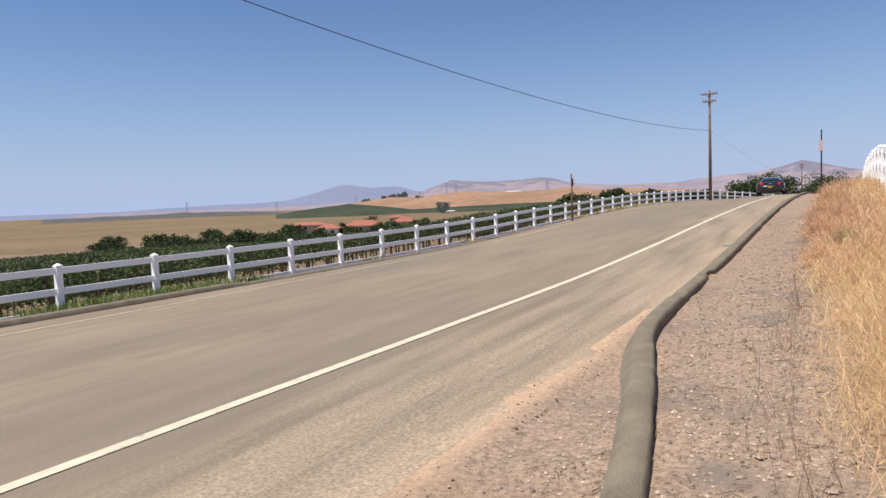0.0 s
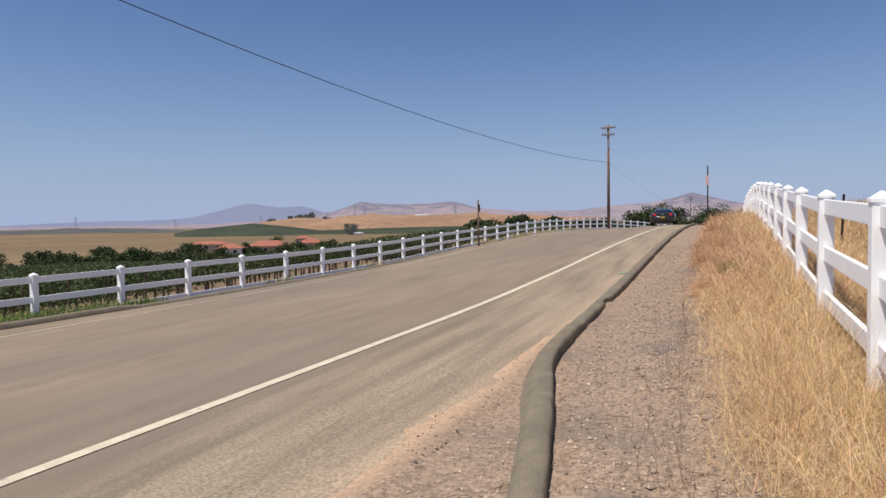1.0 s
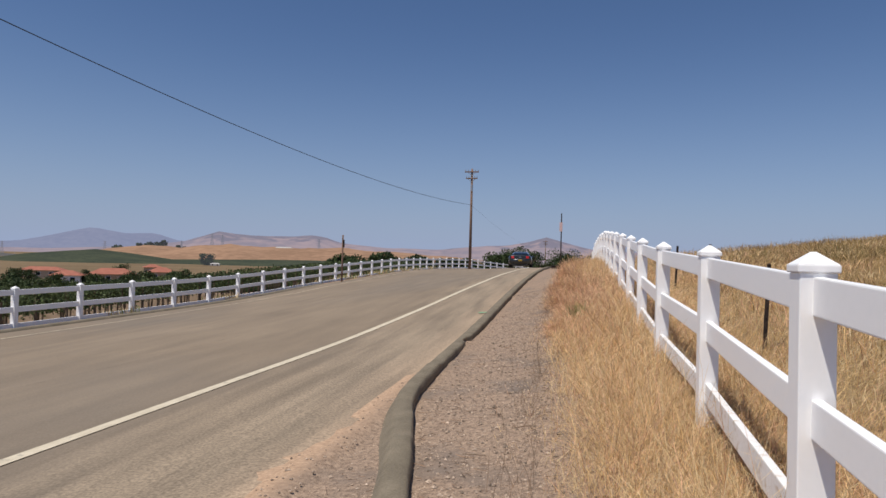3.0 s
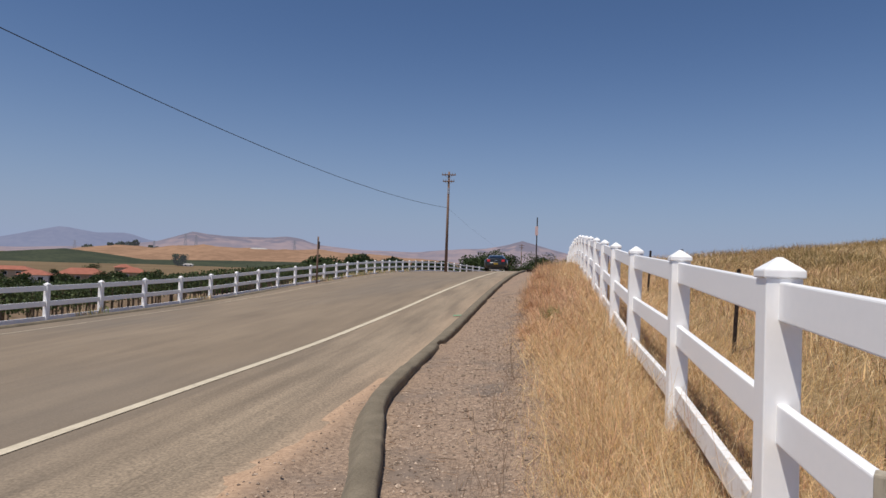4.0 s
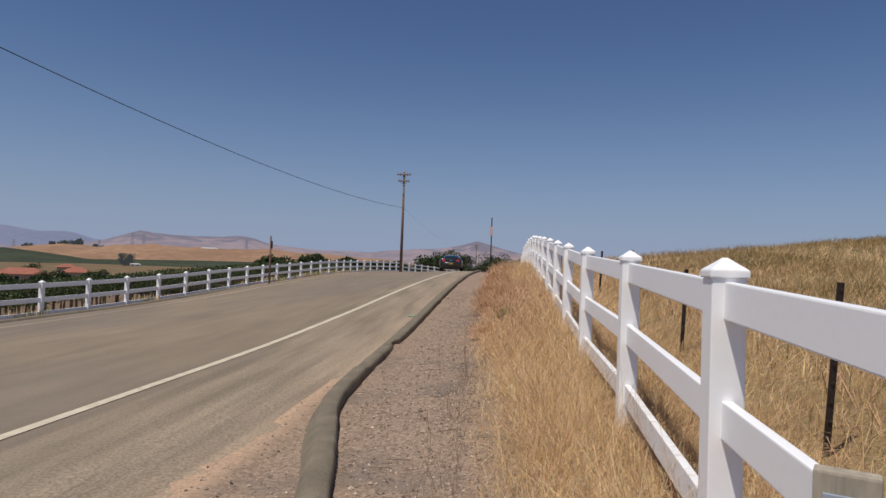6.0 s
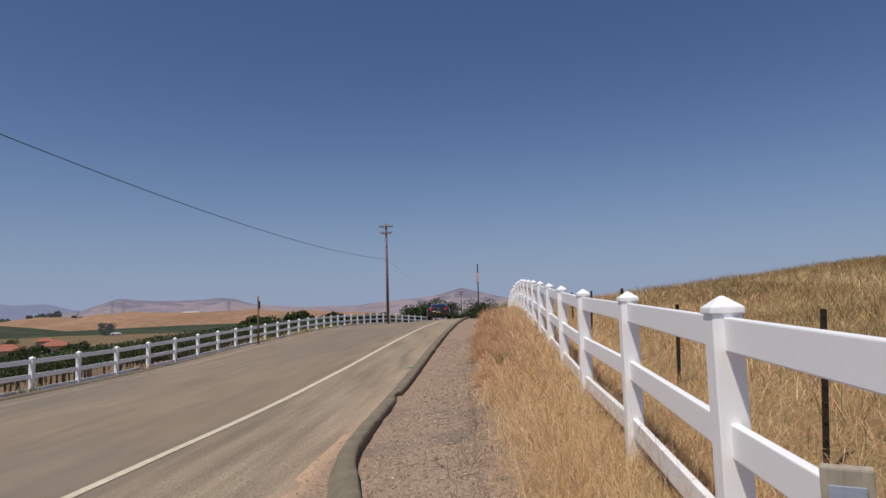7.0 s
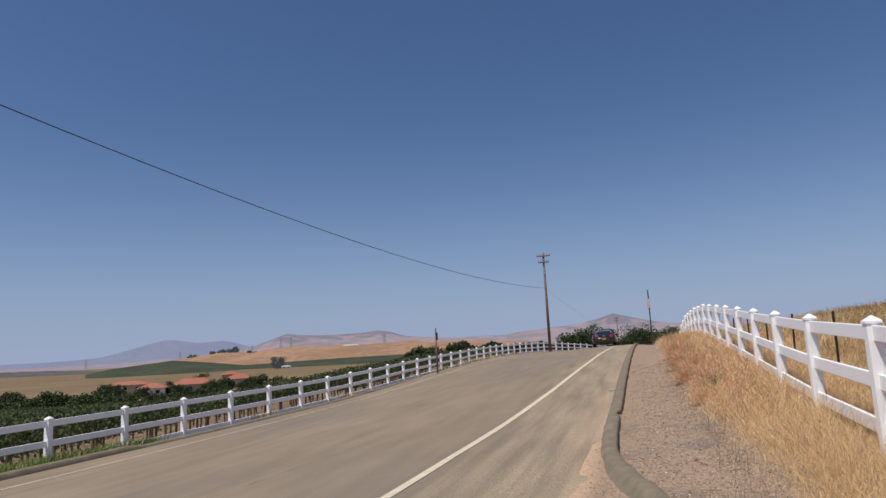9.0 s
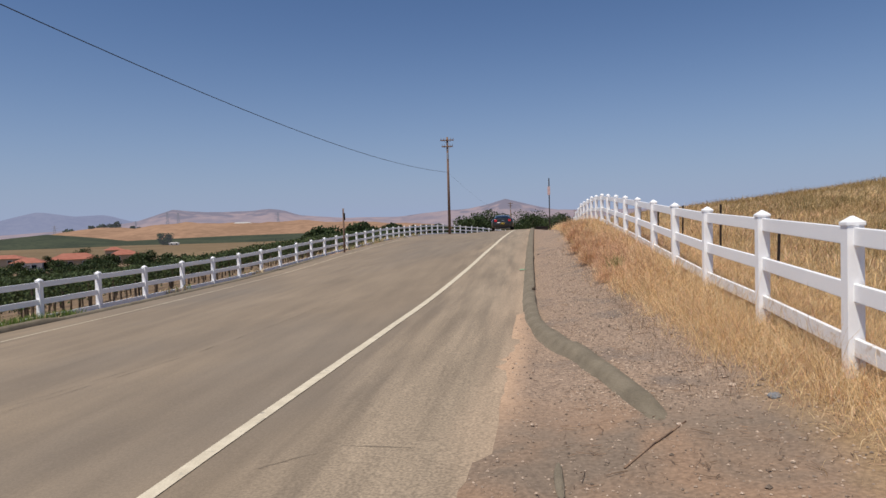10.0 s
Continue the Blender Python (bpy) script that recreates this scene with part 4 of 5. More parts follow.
def make_tree(x, y, h, w, label, n=700, trunk=0.3, seed=1, size=None, z=None, leaf="tree_leaf"):
    r = np.random.default_rng(seed)
    z = land(x, y) if z is None else z
    root = empty("tree", pose(x, y, z))
    tagged(root, label, "tree")
    bm = bmesh.new()
    tube(bm, (0, 0, -0.3), (0.02 * h, 0, h * max(0.4, trunk * 1.4)), h * 0.035, h * 0.02, 8)
    for k in range(5):
        a = k * 1.3 + r.uniform(0, 1)
        tube(bm, (0.01 * h, 0, h * trunk * (0.7 + 0.12 * k)), (math.cos(a) * w * 0.3, math.sin(a) * w * 0.3, h * (0.5 + 0.08 * k)), h * 0.015, h * 0.006, 6)
    part("trunk", bm, M["bark"], root)
    C = []
    lumps = 26
    for k in range(lumps):
        a, e = r.uniform(0, 2 * math.pi), r.uniform(0, 1)
        rad = w * 0.5 * math.sqrt(r.uniform(0.05, 0.62)) * (0.35 + 0.75 * math.sin(math.pi * (0.14 + 0.74 * e)))
        c = np.array([math.cos(a) * rad, math.sin(a) * rad, h * (trunk * 0.5 + (0.86 - trunk * 0.5) * e)])
        s = w * r.uniform(0.13, 0.22)
        m = n // lumps
        d = r.normal(size=(m, 3))
        d /= np.linalg.norm(d, axis=1)[:, None]
        C.append(c + d * s * (r.random((m, 1)) ** 0.4) * (1, 1, 0.8))
    leaf_mesh("crown", np.concatenate(C), np.full(lumps * (n // lumps), size or w * 0.032), [M[leaf]], parent=root)
    return root


def make_house(x, y, L, W, h, yaw, wall_mat, label, z=None, roof="roof_tile"):
    root = empty("house", pose(x, y, land(x, y) if z is None else z, 0, 0, yaw))
    tagged(root, label, "house")
    bm = bmesh.new()
    box(bm, 0, 0, h / 2 - 0.3, L, W, h + 0.6)
    part("wall", bm, wall_mat, root)
    bm = bmesh.new()
    o, rz = 0.6, h + W * 0.24
    vs = [bm.verts.new(p) for p in ((-L / 2 - o, -W / 2 - o, h), (L / 2 + o, -W / 2 - o, h), (L / 2 + o, W / 2 + o, h), (-L / 2 - o, W / 2 + o, h), (-L / 2 + W * 0.45, 0, rz), (L / 2 - W * 0.45, 0, rz))]
    for f in ((0, 1, 5, 4), (1, 2, 5), (2, 3, 4, 5), (3, 0, 4), (3, 2, 1, 0)):
        bm.faces.new([vs[i] for i in f])
    part("roof", bm, M[roof], root, "red clay tile roof" if roof == "roof_tile" else "pale metal roof")
    for k in range(int(L / 4)):
        bm = bmesh.new()
        box(bm, -L / 2 + 2 + 4 * k, -W / 2 - 0.03, h * 0.55, 1.5, 0.08, 1.3, 0.02)
        w = part("window", bm, M["white"], root)
        bm = bmesh.new()
        box(bm, -L / 2 + 2 + 4 * k, -W / 2 - 0.06, h * 0.55, 1.3, 0.06, 1.1)
        part("pane", bm, M["dark_glass"], w)
    return root


M["roof_tile"] = material("clay_roof_tile", (0.26, 0.088, 0.058), (0.37, 0.14, 0.092), scale=0.6, fine=6, rough=0.9)
# far walls paled by a haze tone added as emission
M["pale_wall"] = hazed("pale_hazy_wall", (0.42, 0.40, 0.37), (0.56, 0.54, 0.5), (0.36, 0.36, 0.42), 0.3, scale=0.3)
M["stucco"] = material("tan_stucco", (0.42, 0.31, 0.21), (0.56, 0.43, 0.31), scale=0.5, fine=8, rough=0.95)
M["dark_glass"] = material("dark_glass", (0.015, 0.018, 0.022), (0.03, 0.035, 0.04), rough=0.05, spec=0.7)

M["twig"] = material("dead_twig", (0.12, 0.075, 0.05), (0.3, 0.2, 0.13), scale=9, rough=0.9, island=0.5)
# leaves of the farthest trees, veiled with painted emissive haze
M["far_leaf"] = hazed("hazy_tree_leaf", (0.022, 0.04, 0.014), (0.065, 0.09, 0.03), (0.24, 0.25, 0.31), 0.16, scale=0.4)
verge_grass()
field_grass()
lodged_grass()
for bx, by, br in ((0.1, 11.2, 0.36), (0.3, 13.0, 0.45), (0.05, 14.6, 0.5), (0.35, 16.2, 0.55), (0.0, 17.6, 0.5), (0.4, 19.4, 0.55), (0.1, 21.5, 0.6), (0.5, 24.0, 0.6), (0.2, 27.0, 0.6)):
    make_dry_bush(bx, by, br)
roadside_green()
vineyard()

# trees and houses on the plain: azimuth, distance, height, width
for k, (az, d, h, w, lab) in enumerate([(-30.9, 610, 11, 15, "dark round tree alone in the golden field"), (-47.6, 178, 4.6, 8.5, "dark bushy oak at the edge of the vineyard"),
        (-54.3, 200, 3.6, 8, "dark bushy tree at the edge of the vineyard"), (-57.3, 215, 3.0, 8, "low dark tree by the vineyard"), (-52.4, 205, 2.8, 9, "low dark tree by the vineyard"),
        (-44.5, 210, 3.0, 10, "low dark tree by the vineyard"), (-50.0, 230, 3.4, 8, "low dark tree by the vineyard"),
        (-42.9, 240, 4.2, 4.5, "dark tree beside the farm buildings"), (-39.4, 232, 4.6, 5, "olive tree beside the farm buildings"), (-37.0, 262, 5.6, 7, "dark tree beside the red-roofed house"),
        (-36.1, 236, 4.2, 6, "dark tree beside the red-roofed house"), (-35.2, 240, 4.4, 7, "dark tree beside the red-roofed house"), (-32.8, 240, 4.6, 10, "dark tree in the orchard"),
        (-41.4, 222, 3.4, 6, "olive-green tree before the farmhouse"), (-38.7, 226, 3.4, 5, "olive-green tree before the farmhouse"), (-36.6, 230, 3.0, 5, "olive-green tree before the farmhouse"), (-33.5, 238, 3.8, 7, "olive-green tree before the farmhouse"), (-43.9, 228, 4.6, 6, "olive-green tree before the farmhouse"),
        (-30.5, 225, 3.6, 12, "dark tree in the orchard"), (-27.8, 215, 3.4, 12, "dark tree in the orchard"), (-25.0, 210, 3.6, 12, "dark tree in the orchard")]):
    make_tree(*along(az, d), h, w, lab, n=2200, seed=20 + k, trunk=0.1, leaf="far_leaf" if d > 500 else "tree_leaf")
for k, (az, d, h, w) in enumerate([(-35.9, 1090, 6, 12), (-35.2, 1090, 6, 14), (-34.5, 1090, 8, 14), (-34.1, 1090, 11, 11), (-37.4, 1088, 5, 16), (-33.0, 1085, 5, 9), (-32.6, 1085, 4, 8)]):
    x, y = along(az, d)
    z = 1.8 + d * float(np.interp(az, [a for a, e in BACK], [e for a, e in BACK])) if az < -30 else 1.8 + 1000 * 0.0119
    make_tree(x, y, h, w, "small dark tree on the hill crest", n=320, seed=60 + k, trunk=0.12, size=1.2, z=z - 1.5, leaf="far_leaf")
belt = np.random.default_rng(12)
for k, az in enumerate(np.arange(-58, -23.5, 1.75)):
    make_tree(*along(az + belt.uniform(-0.5, 0.5), 176 + belt.uniform(-14, 12) + 0.9 * (58 + az)), belt.uniform(2.2, 3.3), belt.uniform(5.5, 9.5),
              "low dark green shrub along the edge of the vineyard", n=1500, seed=140 + k, trunk=0.06)
make_house(*along(-40.6, 232), 8, 6, 2.6, 28, M["white_dirty"], "white farmhouse with a red tile roof")
make_house(*along(-37.6, 245), 14, 8, 2.7, 35, M["stucco"], "tan farmhouse with a red tile roof")
make_house(*along(-34.1, 262), 9, 7, 3.0, 40, M["stucco"], "tan farmhouse with a red tile roof")
make_house(*along(-34.8, 285), 6, 5, 3.6, 40, M["stucco"], "small tan house with a red tile roof")
make_house(*along(-42.2, 262), 13, 5, 2.6, 20, M["stucco"], "long brown farm shed")

make_house(*along(-24.8, 985), 26, 9, 1.8, 24, M["pale_wall"], "long pale farm building on the golden hill", z=1.8 + 985 * 0.0088, roof="pale_wall")
make_house(*along(-30.2, 604), 8, 4, 1.4, 30, M["pale_wall"], "small pale shed beside the lone tree", roof="pale_wall")

# bushes beyond the crest and behind the far fence: place, crown top, height, width
for k, (x, y, top, h, w, lab) in enumerate([(-14.2, 132, 3.2, 7.5, 10, "dark green bushy tree beyond the crest"), (-11.0, 134, 4.2, 9, 13, "dark green bushy tree beyond the crest"), (-8.0, 140, 3.4, 8, 10, "dark green bushy tree beyond the crest"),
        (-5.5, 172, 3.6, 9, 14, "grey-green tree beyond the crest"), (-1.0, 185, 4.2, 10, 17, "grey-green tree beyond the crest"), (4, 195, 3.8, 10, 17, "grey-green tree beyond the crest"), (10, 200, 3.2, 9.2, 16, "grey-green tree beyond the crest"),
        (-24, 98, 2.7, 3.8, 7, "dark shrub behind the far fence"), (-27, 93, 2.9, 4.2, 7, "dark shrub behind the far fence"), (-21, 112, 2.5, 4.0, 6, "dark shrub behind the far fence"), (-18, 118, 2.5, 4.0, 6, "dark shrub behind the far fence"),
        (-31, 90, 2.6, 4.6, 8, "dark shrub behind the far fence")]):
    make_tree(x, y, h, w, lab, n=12000, seed=90 + k, trunk=0.06, size=0.2, z=top - h * 0.95 - (0.8 if y < 120 else 0))


# ---------------------------------------------------------------- the car
M["car_paint"] = material("grey_metallic_paint", (0.03, 0.031, 0.033), (0.042, 0.043, 0.045), scale=3, fine=400, rough=0.28, metal=0.75, coat=1.0)
M["car_black"] = material("gloss_black", (0.006, 0.006, 0.007), (0.01, 0.01, 0.011), rough=0.08, coat=0.6)
M["car_glass"] = material("tinted_glass", (0.004, 0.005, 0.006), (0.008, 0.009, 0.011), rough=0.04, spec=0.25)
M["car_plastic"] = material("black_plastic", (0.012, 0.012, 0.012), (0.022, 0.022, 0.022), rough=0.6)
M["lamp_red"] = material("red_lamp_lens", (0.7, 0.012, 0.015), (0.85, 0.02, 0.02), rough=0.12, coat=0.8)
M["plate_yellow"] = material("yellow_plate", (0.62, 0.38, 0.02), (0.72, 0.45, 0.03), rough=0.5)
M["chrome"] = material("chrome", (0.72, 0.72, 0.73), (0.8, 0.8, 0.8), rough=0.12, metal=1.0)
M["rubber"] = material("tyre_rubber", (0.012, 0.012, 0.012), (0.025, 0.024, 0.023), rough=0.85, bump=0.3)
M["alloy"] = material("grey_alloy", (0.30, 0.30, 0.31), (0.42, 0.42, 0.43), rough=0.3, metal=0.9)

BODY = [(-2.37, 0.80, 0.40, 0.93, 0.98), (-2.33, 0.88, 0.30, 0.97, 1.05), (-2.15, 0.935, 0.24, 0.975, 1.075), (-1.75, 0.965, 0.20, 0.965, 1.07), (-1.36, 0.972, 0.18, 0.95, 1.05), (-0.7, 0.95, 0.16, 0.925, 0.99),
        (0.2, 0.935, 0.16, 0.905, 0.96), (0.9, 0.948, 0.16, 0.905, 0.98), (1.36, 0.962, 0.18, 0.885, 0.95), (1.85, 0.935, 0.2, 0.83, 0.88), (2.22, 0.83, 0.24, 0.73, 0.77), (2.38, 0.62, 0.32, 0.60, 0.63)]
CABIN = [(-1.98, 0.66, 0.60, 1.05, 1.065), (-1.4, 0.79, 0.61, 1.0, 1.20), (-0.85, 0.83, 0.60, 0.965, 1.32), (-0.25, 0.845, 0.60, 0.94, 1.37), (0.28, 0.845, 0.595, 0.935, 1.35), (0.72, 0.82, 0.60, 0.945, 1.225), (1.2, 0.76, 0.66, 0.965, 1.0)]


def loft(rings, closed=True, caps=True):
    bm = bmesh.new()
    rows = [[bm.verts.new(p) for p in r] for r in rings]
    n = len(rows[0])
    for a, b in zip(rows, rows[1:]):
        for i in range(n if closed else n - 1):
            j = (i + 1) % n
            bm.faces.new((a[i], a[j], b[j], b[i]))
    if caps:
        bm.faces.new(rows[0])
        bm.faces.new(list(reversed(rows[-1])))
    bmesh.ops.recalc_face_normals(bm, faces=bm.faces)
    return bm


def body_ring(y, w, zb, zs, zd):
    half = [(w * 0.84, zb), (w * 0.97, zb + 0.13), (w, zb + 0.36), (w * 0.985, zs - 0.12), (w * 0.94, zs), (w * 0.74, zd - 0.012)]
    ring = [(0, y, zb)] + [(x, y, z) for x, z in half] + [(0, y, zd)] + [(-x, y, z) for x, z in reversed(half)]
    return ring


def cabin_points(y, bw, rw, zb, zr):
    return [(0, y, zr + 0.012), (rw * 0.86, y, zr), (rw, y, zr - 0.035), (bw, y, zb)]


def cabin_piece(i0, i1, k0, k1, grow=0.0, sides=(1, -1)):
    """Faces of the cabin between stations i0..i1 and section points k0..k1, both sides; or the whole top when k0 is 0."""
    bm = bmesh.new()
    for s in (sides if k0 else (0,)):
        rows = []
        for st in CABIN[i0:i1 + 1]:
            pts = cabin_points(*st)
            if s == 0:
                line = [(-x, y, z) for x, y, z in reversed(pts[1:k1 + 1])] + pts[:k1 + 1]
            else:
                line = [(x * s, y, z) for x, y, z in pts[k0:k1 + 1]]
            rows.append([bm.verts.new((x * (1 + grow), y, z + grow * 0.5)) for x, y, z in line])
        for a, b in zip(rows, rows[1:]):
            for i in range(len(a) - 1):
                bm.faces.new((a[i], a[i + 1], b[i + 1], b[i]) if s >= 0 else (b[i], b[i + 1], a[i + 1], a[i]))
    bmesh.ops.recalc_face_normals(bm, faces=bm.faces)
    return bm


def wheel(root, x, y):
    s = 1 if x > 0 else -1
    hub = part("wheel", tube(bmesh.new(), (-0.06, 0, 0), (0.06, 0, 0), 0.09, 0.09, 16), M["alloy"], root)
    hub.matrix_basis = pose(x, y, 0.345)
    bm = bmesh.new()
    prof = [(0.245, -0.12), (0.32, -0.125), (0.343, -0.10), (0.345, 0.0), (0.343, 0.10), (0.32, 0.125), (0.245, 0.12)]
    rings = [[(o, r * math.cos(a), r * math.sin(a)) for a in np.linspace(0, 2 * math.pi, 28, endpoint=False)] for r, o in prof]
    part("tyre", loft(rings, caps=False), M["rubber"], hub, smooth=True)
    bm = bmesh.new()
    bmesh.ops.create_cone(bm, cap_ends=True, segments=28, radius1=0.246, radius2=0.246, depth=0.06, matrix=Matrix.Translation((s * 0.02, 0, 0)) @ Matrix.Rotation(radians(90), 4, "Y"))
    part("barrel", bm, M["car_plastic"], hub)
    bm = bmesh.new()
    for k in range(10):
        a = k * math.pi / 5
        tube(bm, (s * 0.09, 0.03 * math.cos(a), 0.03 * math.sin(a)), (s * 0.075, 0.235 * math.cos(a + 0.06), 0.235 * math.sin(a + 0.06)), 0.02, 0.014, 6)
    for a0 in np.linspace(0, 2 * math.pi, 24, endpoint=False):
        a1 = a0 + 2 * math.pi / 24
        tube(bm, (s * 0.085, 0.238 * math.cos(a0), 0.238 * math.sin(a0)), (s * 0.085, 0.238 * math.cos(a1), 0.238 * math.sin(a1)), 0.012, 0.012, 5)
    part("rim", bm, M["alloy"], hub)


def make_car(m):
    root = empty("car", m)
    tagged(root, "dark grey metallic coupe with red tail lights driving on the road", "car")
    body = part("body", loft([body_ring(*s) for s in BODY]), M["car_paint"], root, smooth=True)
    mod = body.modifiers.new("smooth", "SUBSURF")
    mod.levels = mod.render_levels = 2
    part("rear_window", cabin_piece(0, 2, 0, 1), M["car_glass"], root, "dark tinted rear window", smooth=True)
    part("roof", cabin_piece(2, 4, 0, 2), M["car_paint"], root, smooth=True)
    part("windscreen", cabin_piece(4, 6, 0, 1), M["car_glass"], root, "tinted windscreen", smooth=True)
    for s in (1, -1):
        part("side_window", cabin_piece(2, 5, 2, 3, sides=(s,)), M["car_glass"], root, "tinted side window", smooth=True)
        part("pillar", cabin_piece(0, 2, 1, 3, sides=(s,)), M["car_paint"], root, smooth=True)
        part("pillar", cabin_piece(4, 6, 1, 2, sides=(s,)), M["car_paint"], root, smooth=True)
        part("fender", cabin_piece(5, 6, 2, 3, sides=(s,)), M["car_paint"], root, smooth=True)
    bm = bmesh.new()
    box(bm, 0, -2.365, 0.865, 1.62, 0.05, 0.20, 0.015)
    panel = part("tail_panel", bm, M["car_black"], root, "gloss black tail panel")
    for s in (-1, 1):
        for k in range(3):
            bm = bmesh.new()
            box(bm, 0, 0, 0, 0.088, 0.05, 0.19, 0.014)
            bmesh.ops.rotate(bm, matrix=Matrix.Rotation(radians(s * 9), 3, "Y"), verts=bm.verts)
            lamp_bar = part("tail_light", bm, M["lamp_red"], panel, "red tail light bar")
            lamp_bar.matrix_basis = pose(s * (0.53 + 0.118 * k), -2.39 + 0.012 * k * k, 0.868)
    for x in (-0.045, 0.05):
        bm = bmesh.new()
        box(bm, x, -2.395, 0.875, 0.075, 0.012, 0.045, 0.006)
        part("badge", bm, M["chrome"], panel, "small chrome badge")
    for k, (y, z, w) in enumerate([(-2.30, 1.105, 0.74)]):
        rings = []
        for x in np.linspace(-w, w, 17):
            yy = y + 0.16 * (abs(x) / w) ** 2.2
            zz = z - 0.035 * (abs(x) / w) ** 3
            rings.append([(x, yy - 0.06, zz), (x, yy - 0.055, zz + 0.02), (x, yy + 0.06, zz + 0.012), (x, yy + 0.07, zz - 0.035)])
        part("spoiler", loft(rings), M["car_paint"], root, "low body-coloured spoiler")
    bm = bmesh.new()
    rings = []
    for x in np.linspace(-0.92, 0.92, 17):
        yy = -2.42 + 0.30 * (abs(x) / 0.92) ** 3
        rings.append([(x, yy + 0.05, 0.30), (x, yy - 0.01, 0.38), (x, yy - 0.03, 0.62), (x, yy, 0.745), (x, yy + 0.2, 0.75), (x, yy + 0.2, 0.28)])
    bm.free()
    part("rear_bumper", loft(rings), M["car_paint"], root, smooth=True)
    bm = bmesh.new()
    box(bm, 0, -2.27, 0.25, 1.3, 0.2, 0.15, 0.03)
    part("diffuser", bm, M["car_plastic"], root, "black plastic diffuser")
    bm = bmesh.new()
    box(bm, 0, -2.458, 0.605, 0.33, 0.02, 0.175, 0.006)
    plate = part("plate_frame", bm, M["car_plastic"], root, "black plate frame")
    bm = bmesh.new()
    box(bm, 0, -2.47, 0.613, 0.30, 0.008, 0.115, 0.002)
    part("plate", bm, M["plate_yellow"], plate, "yellow plate with dark bars")
    for x in np.linspace(-0.115, 0.115, 7):
        bm = bmesh.new()
        box(bm, x, -2.476, 0.613, 0.021, 0.004, 0.07, 0.001)
        part("bar", bm, M["car_black"], plate)
    for s in (-1, 1):
        part("exhaust_tip", tube(bmesh.new(), (s * 0.56, -2.45, 0.27), (s * 0.56, -2.15, 0.28), 0.06, 0.06, 14), M["car_black"], root, "black exhaust tip")
        bm = bmesh.new()
        box(bm, s * 1.0, 0.62, 0.985, 0.2, 0.11, 0.13, 0.035)
        box(bm, s * 0.9, 0.64, 0.94, 0.1, 0.05, 0.04, 0.01)
        part("mirror", bm, M["car_black"], root, "black door mirror")
        bm = bmesh.new()
        box(bm, s * 0.938, -0.28, 0.80, 0.025, 0.18, 0.025, 0.008)
        part("door_handle", bm, M["car_paint"], root)
        bm = bmesh.new()
        box(bm, s * 0.925, 0.0, 0.215, 0.05, 1.95, 0.08, 0.02)
        part("sill", bm, M["car_plastic"], root, "black side sill")
        for y in (-1.36, 1.36):
            bm = bmesh.new()
            bmesh.ops.create_cone(bm, cap_ends=True, segments=28, radius1=0.37, radius2=0.37, depth=0.1, matrix=Matrix.Translation((s * 0.925, y, 0.345)) @ Matrix.Rotation(radians(90), 4, "Y"))
            for v in [v for v in bm.verts if v.co.z < 0.14]:
                v.co.z = 0.14
            part("wheel_arch", bm, M["car_plastic"], root, "dark wheel arch")
            wheel(root, s * 0.852, y)
    return root


CAR = (-4.2, 57.0)
fy, by_ = road_z(CAR[0], CAR[1] + 1.36), road_z(CAR[0], CAR[1] - 1.36)
lz, rz = road_z(CAR[0] - 0.8, CAR[1]), road_z(CAR[0] + 0.8, CAR[1])
make_car(pose(CAR[0], CAR[1], (fy + by_) / 2, math.degrees(math.atan2(fy - by_, 2.72)), -math.degrees(math.atan2(rz - lz, 1.6)) * 0.5, 3.0))


# ---------------------------------------------------------------- posts and small things
def make_tpost(x, y, top, lean):
    root = empty("steel_post", pose(x, y, land(x, y), lean, lean * 0.7, 0))
    tagged(root, "dark rusty steel fence post in dry grass", "fence post", group="steel posts behind the fence")
    h = top - land(x, y)
    bm = bmesh.new()
    box(bm, 0, 0, h / 2 - 0.15, 0.045, 0.008, h + 0.3, 0.002)
    box(bm, 0, 0.016, h / 2 - 0.15, 0.008, 0.028, h + 0.3, 0.002)
    part("shaft", bm, M["rust"], root)
    for k in range(int(h / 0.12)):
        bm = bmesh.new()
        box(bm, 0, -0.008, 0.12 + 0.12 * k, 0.018, 0.01, 0.02, 0.003)
        part("stud", bm, M["rust"], root)


for k, y in enumerate([1.7, 4.98, 8.5, 11.8, 15.4, 18.8, 22.2, 26]):
    make_tpost(2.47, y, 1.66 + 0.019 * y + (0.25 if y > 10 else 0), (2.5, 3.0, 2.0, 1.0, 2.2, 0.5, -1, 2)[k])

# weathered post with a blue-grey plate beside the near fence
mp = empty("marker_post", pose(1.05, 1.82, land(1.05, 1.82), 0, 0, -27))
tagged(mp, "weathered grey wooden post with a blue-grey plate", "post")
mh = 1.415 - land(1.05, 1.82)
part("shaft", box(bmesh.new(), 0, 0, mh / 2 - 0.15, 0.112, 0.045, mh + 0.3, 0.006), M["grey_wood"], mp)
part("plate", box(bmesh.new(), 0, -0.027, mh - 0.14, 0.078, 0.008, 0.2, 0.002), M["glass_blue"], mp, "blue-grey metal plate")

# dark wooden post at the end of the far kerb
px_, py_ = -13.5, 38.7
lp = empty("wooden_post", pose(px_, py_, road_z(px_, py_)))
tagged(lp, "dark weathered wooden post in front of the white fence", "post")
lh = 3.12 - road_z(px_, py_)
part("shaft", tube(bmesh.new(), (0, 0, -0.3), (0, 0, lh), 0.06, 0.05, 10), M["pole_wood"], lp, smooth=True)
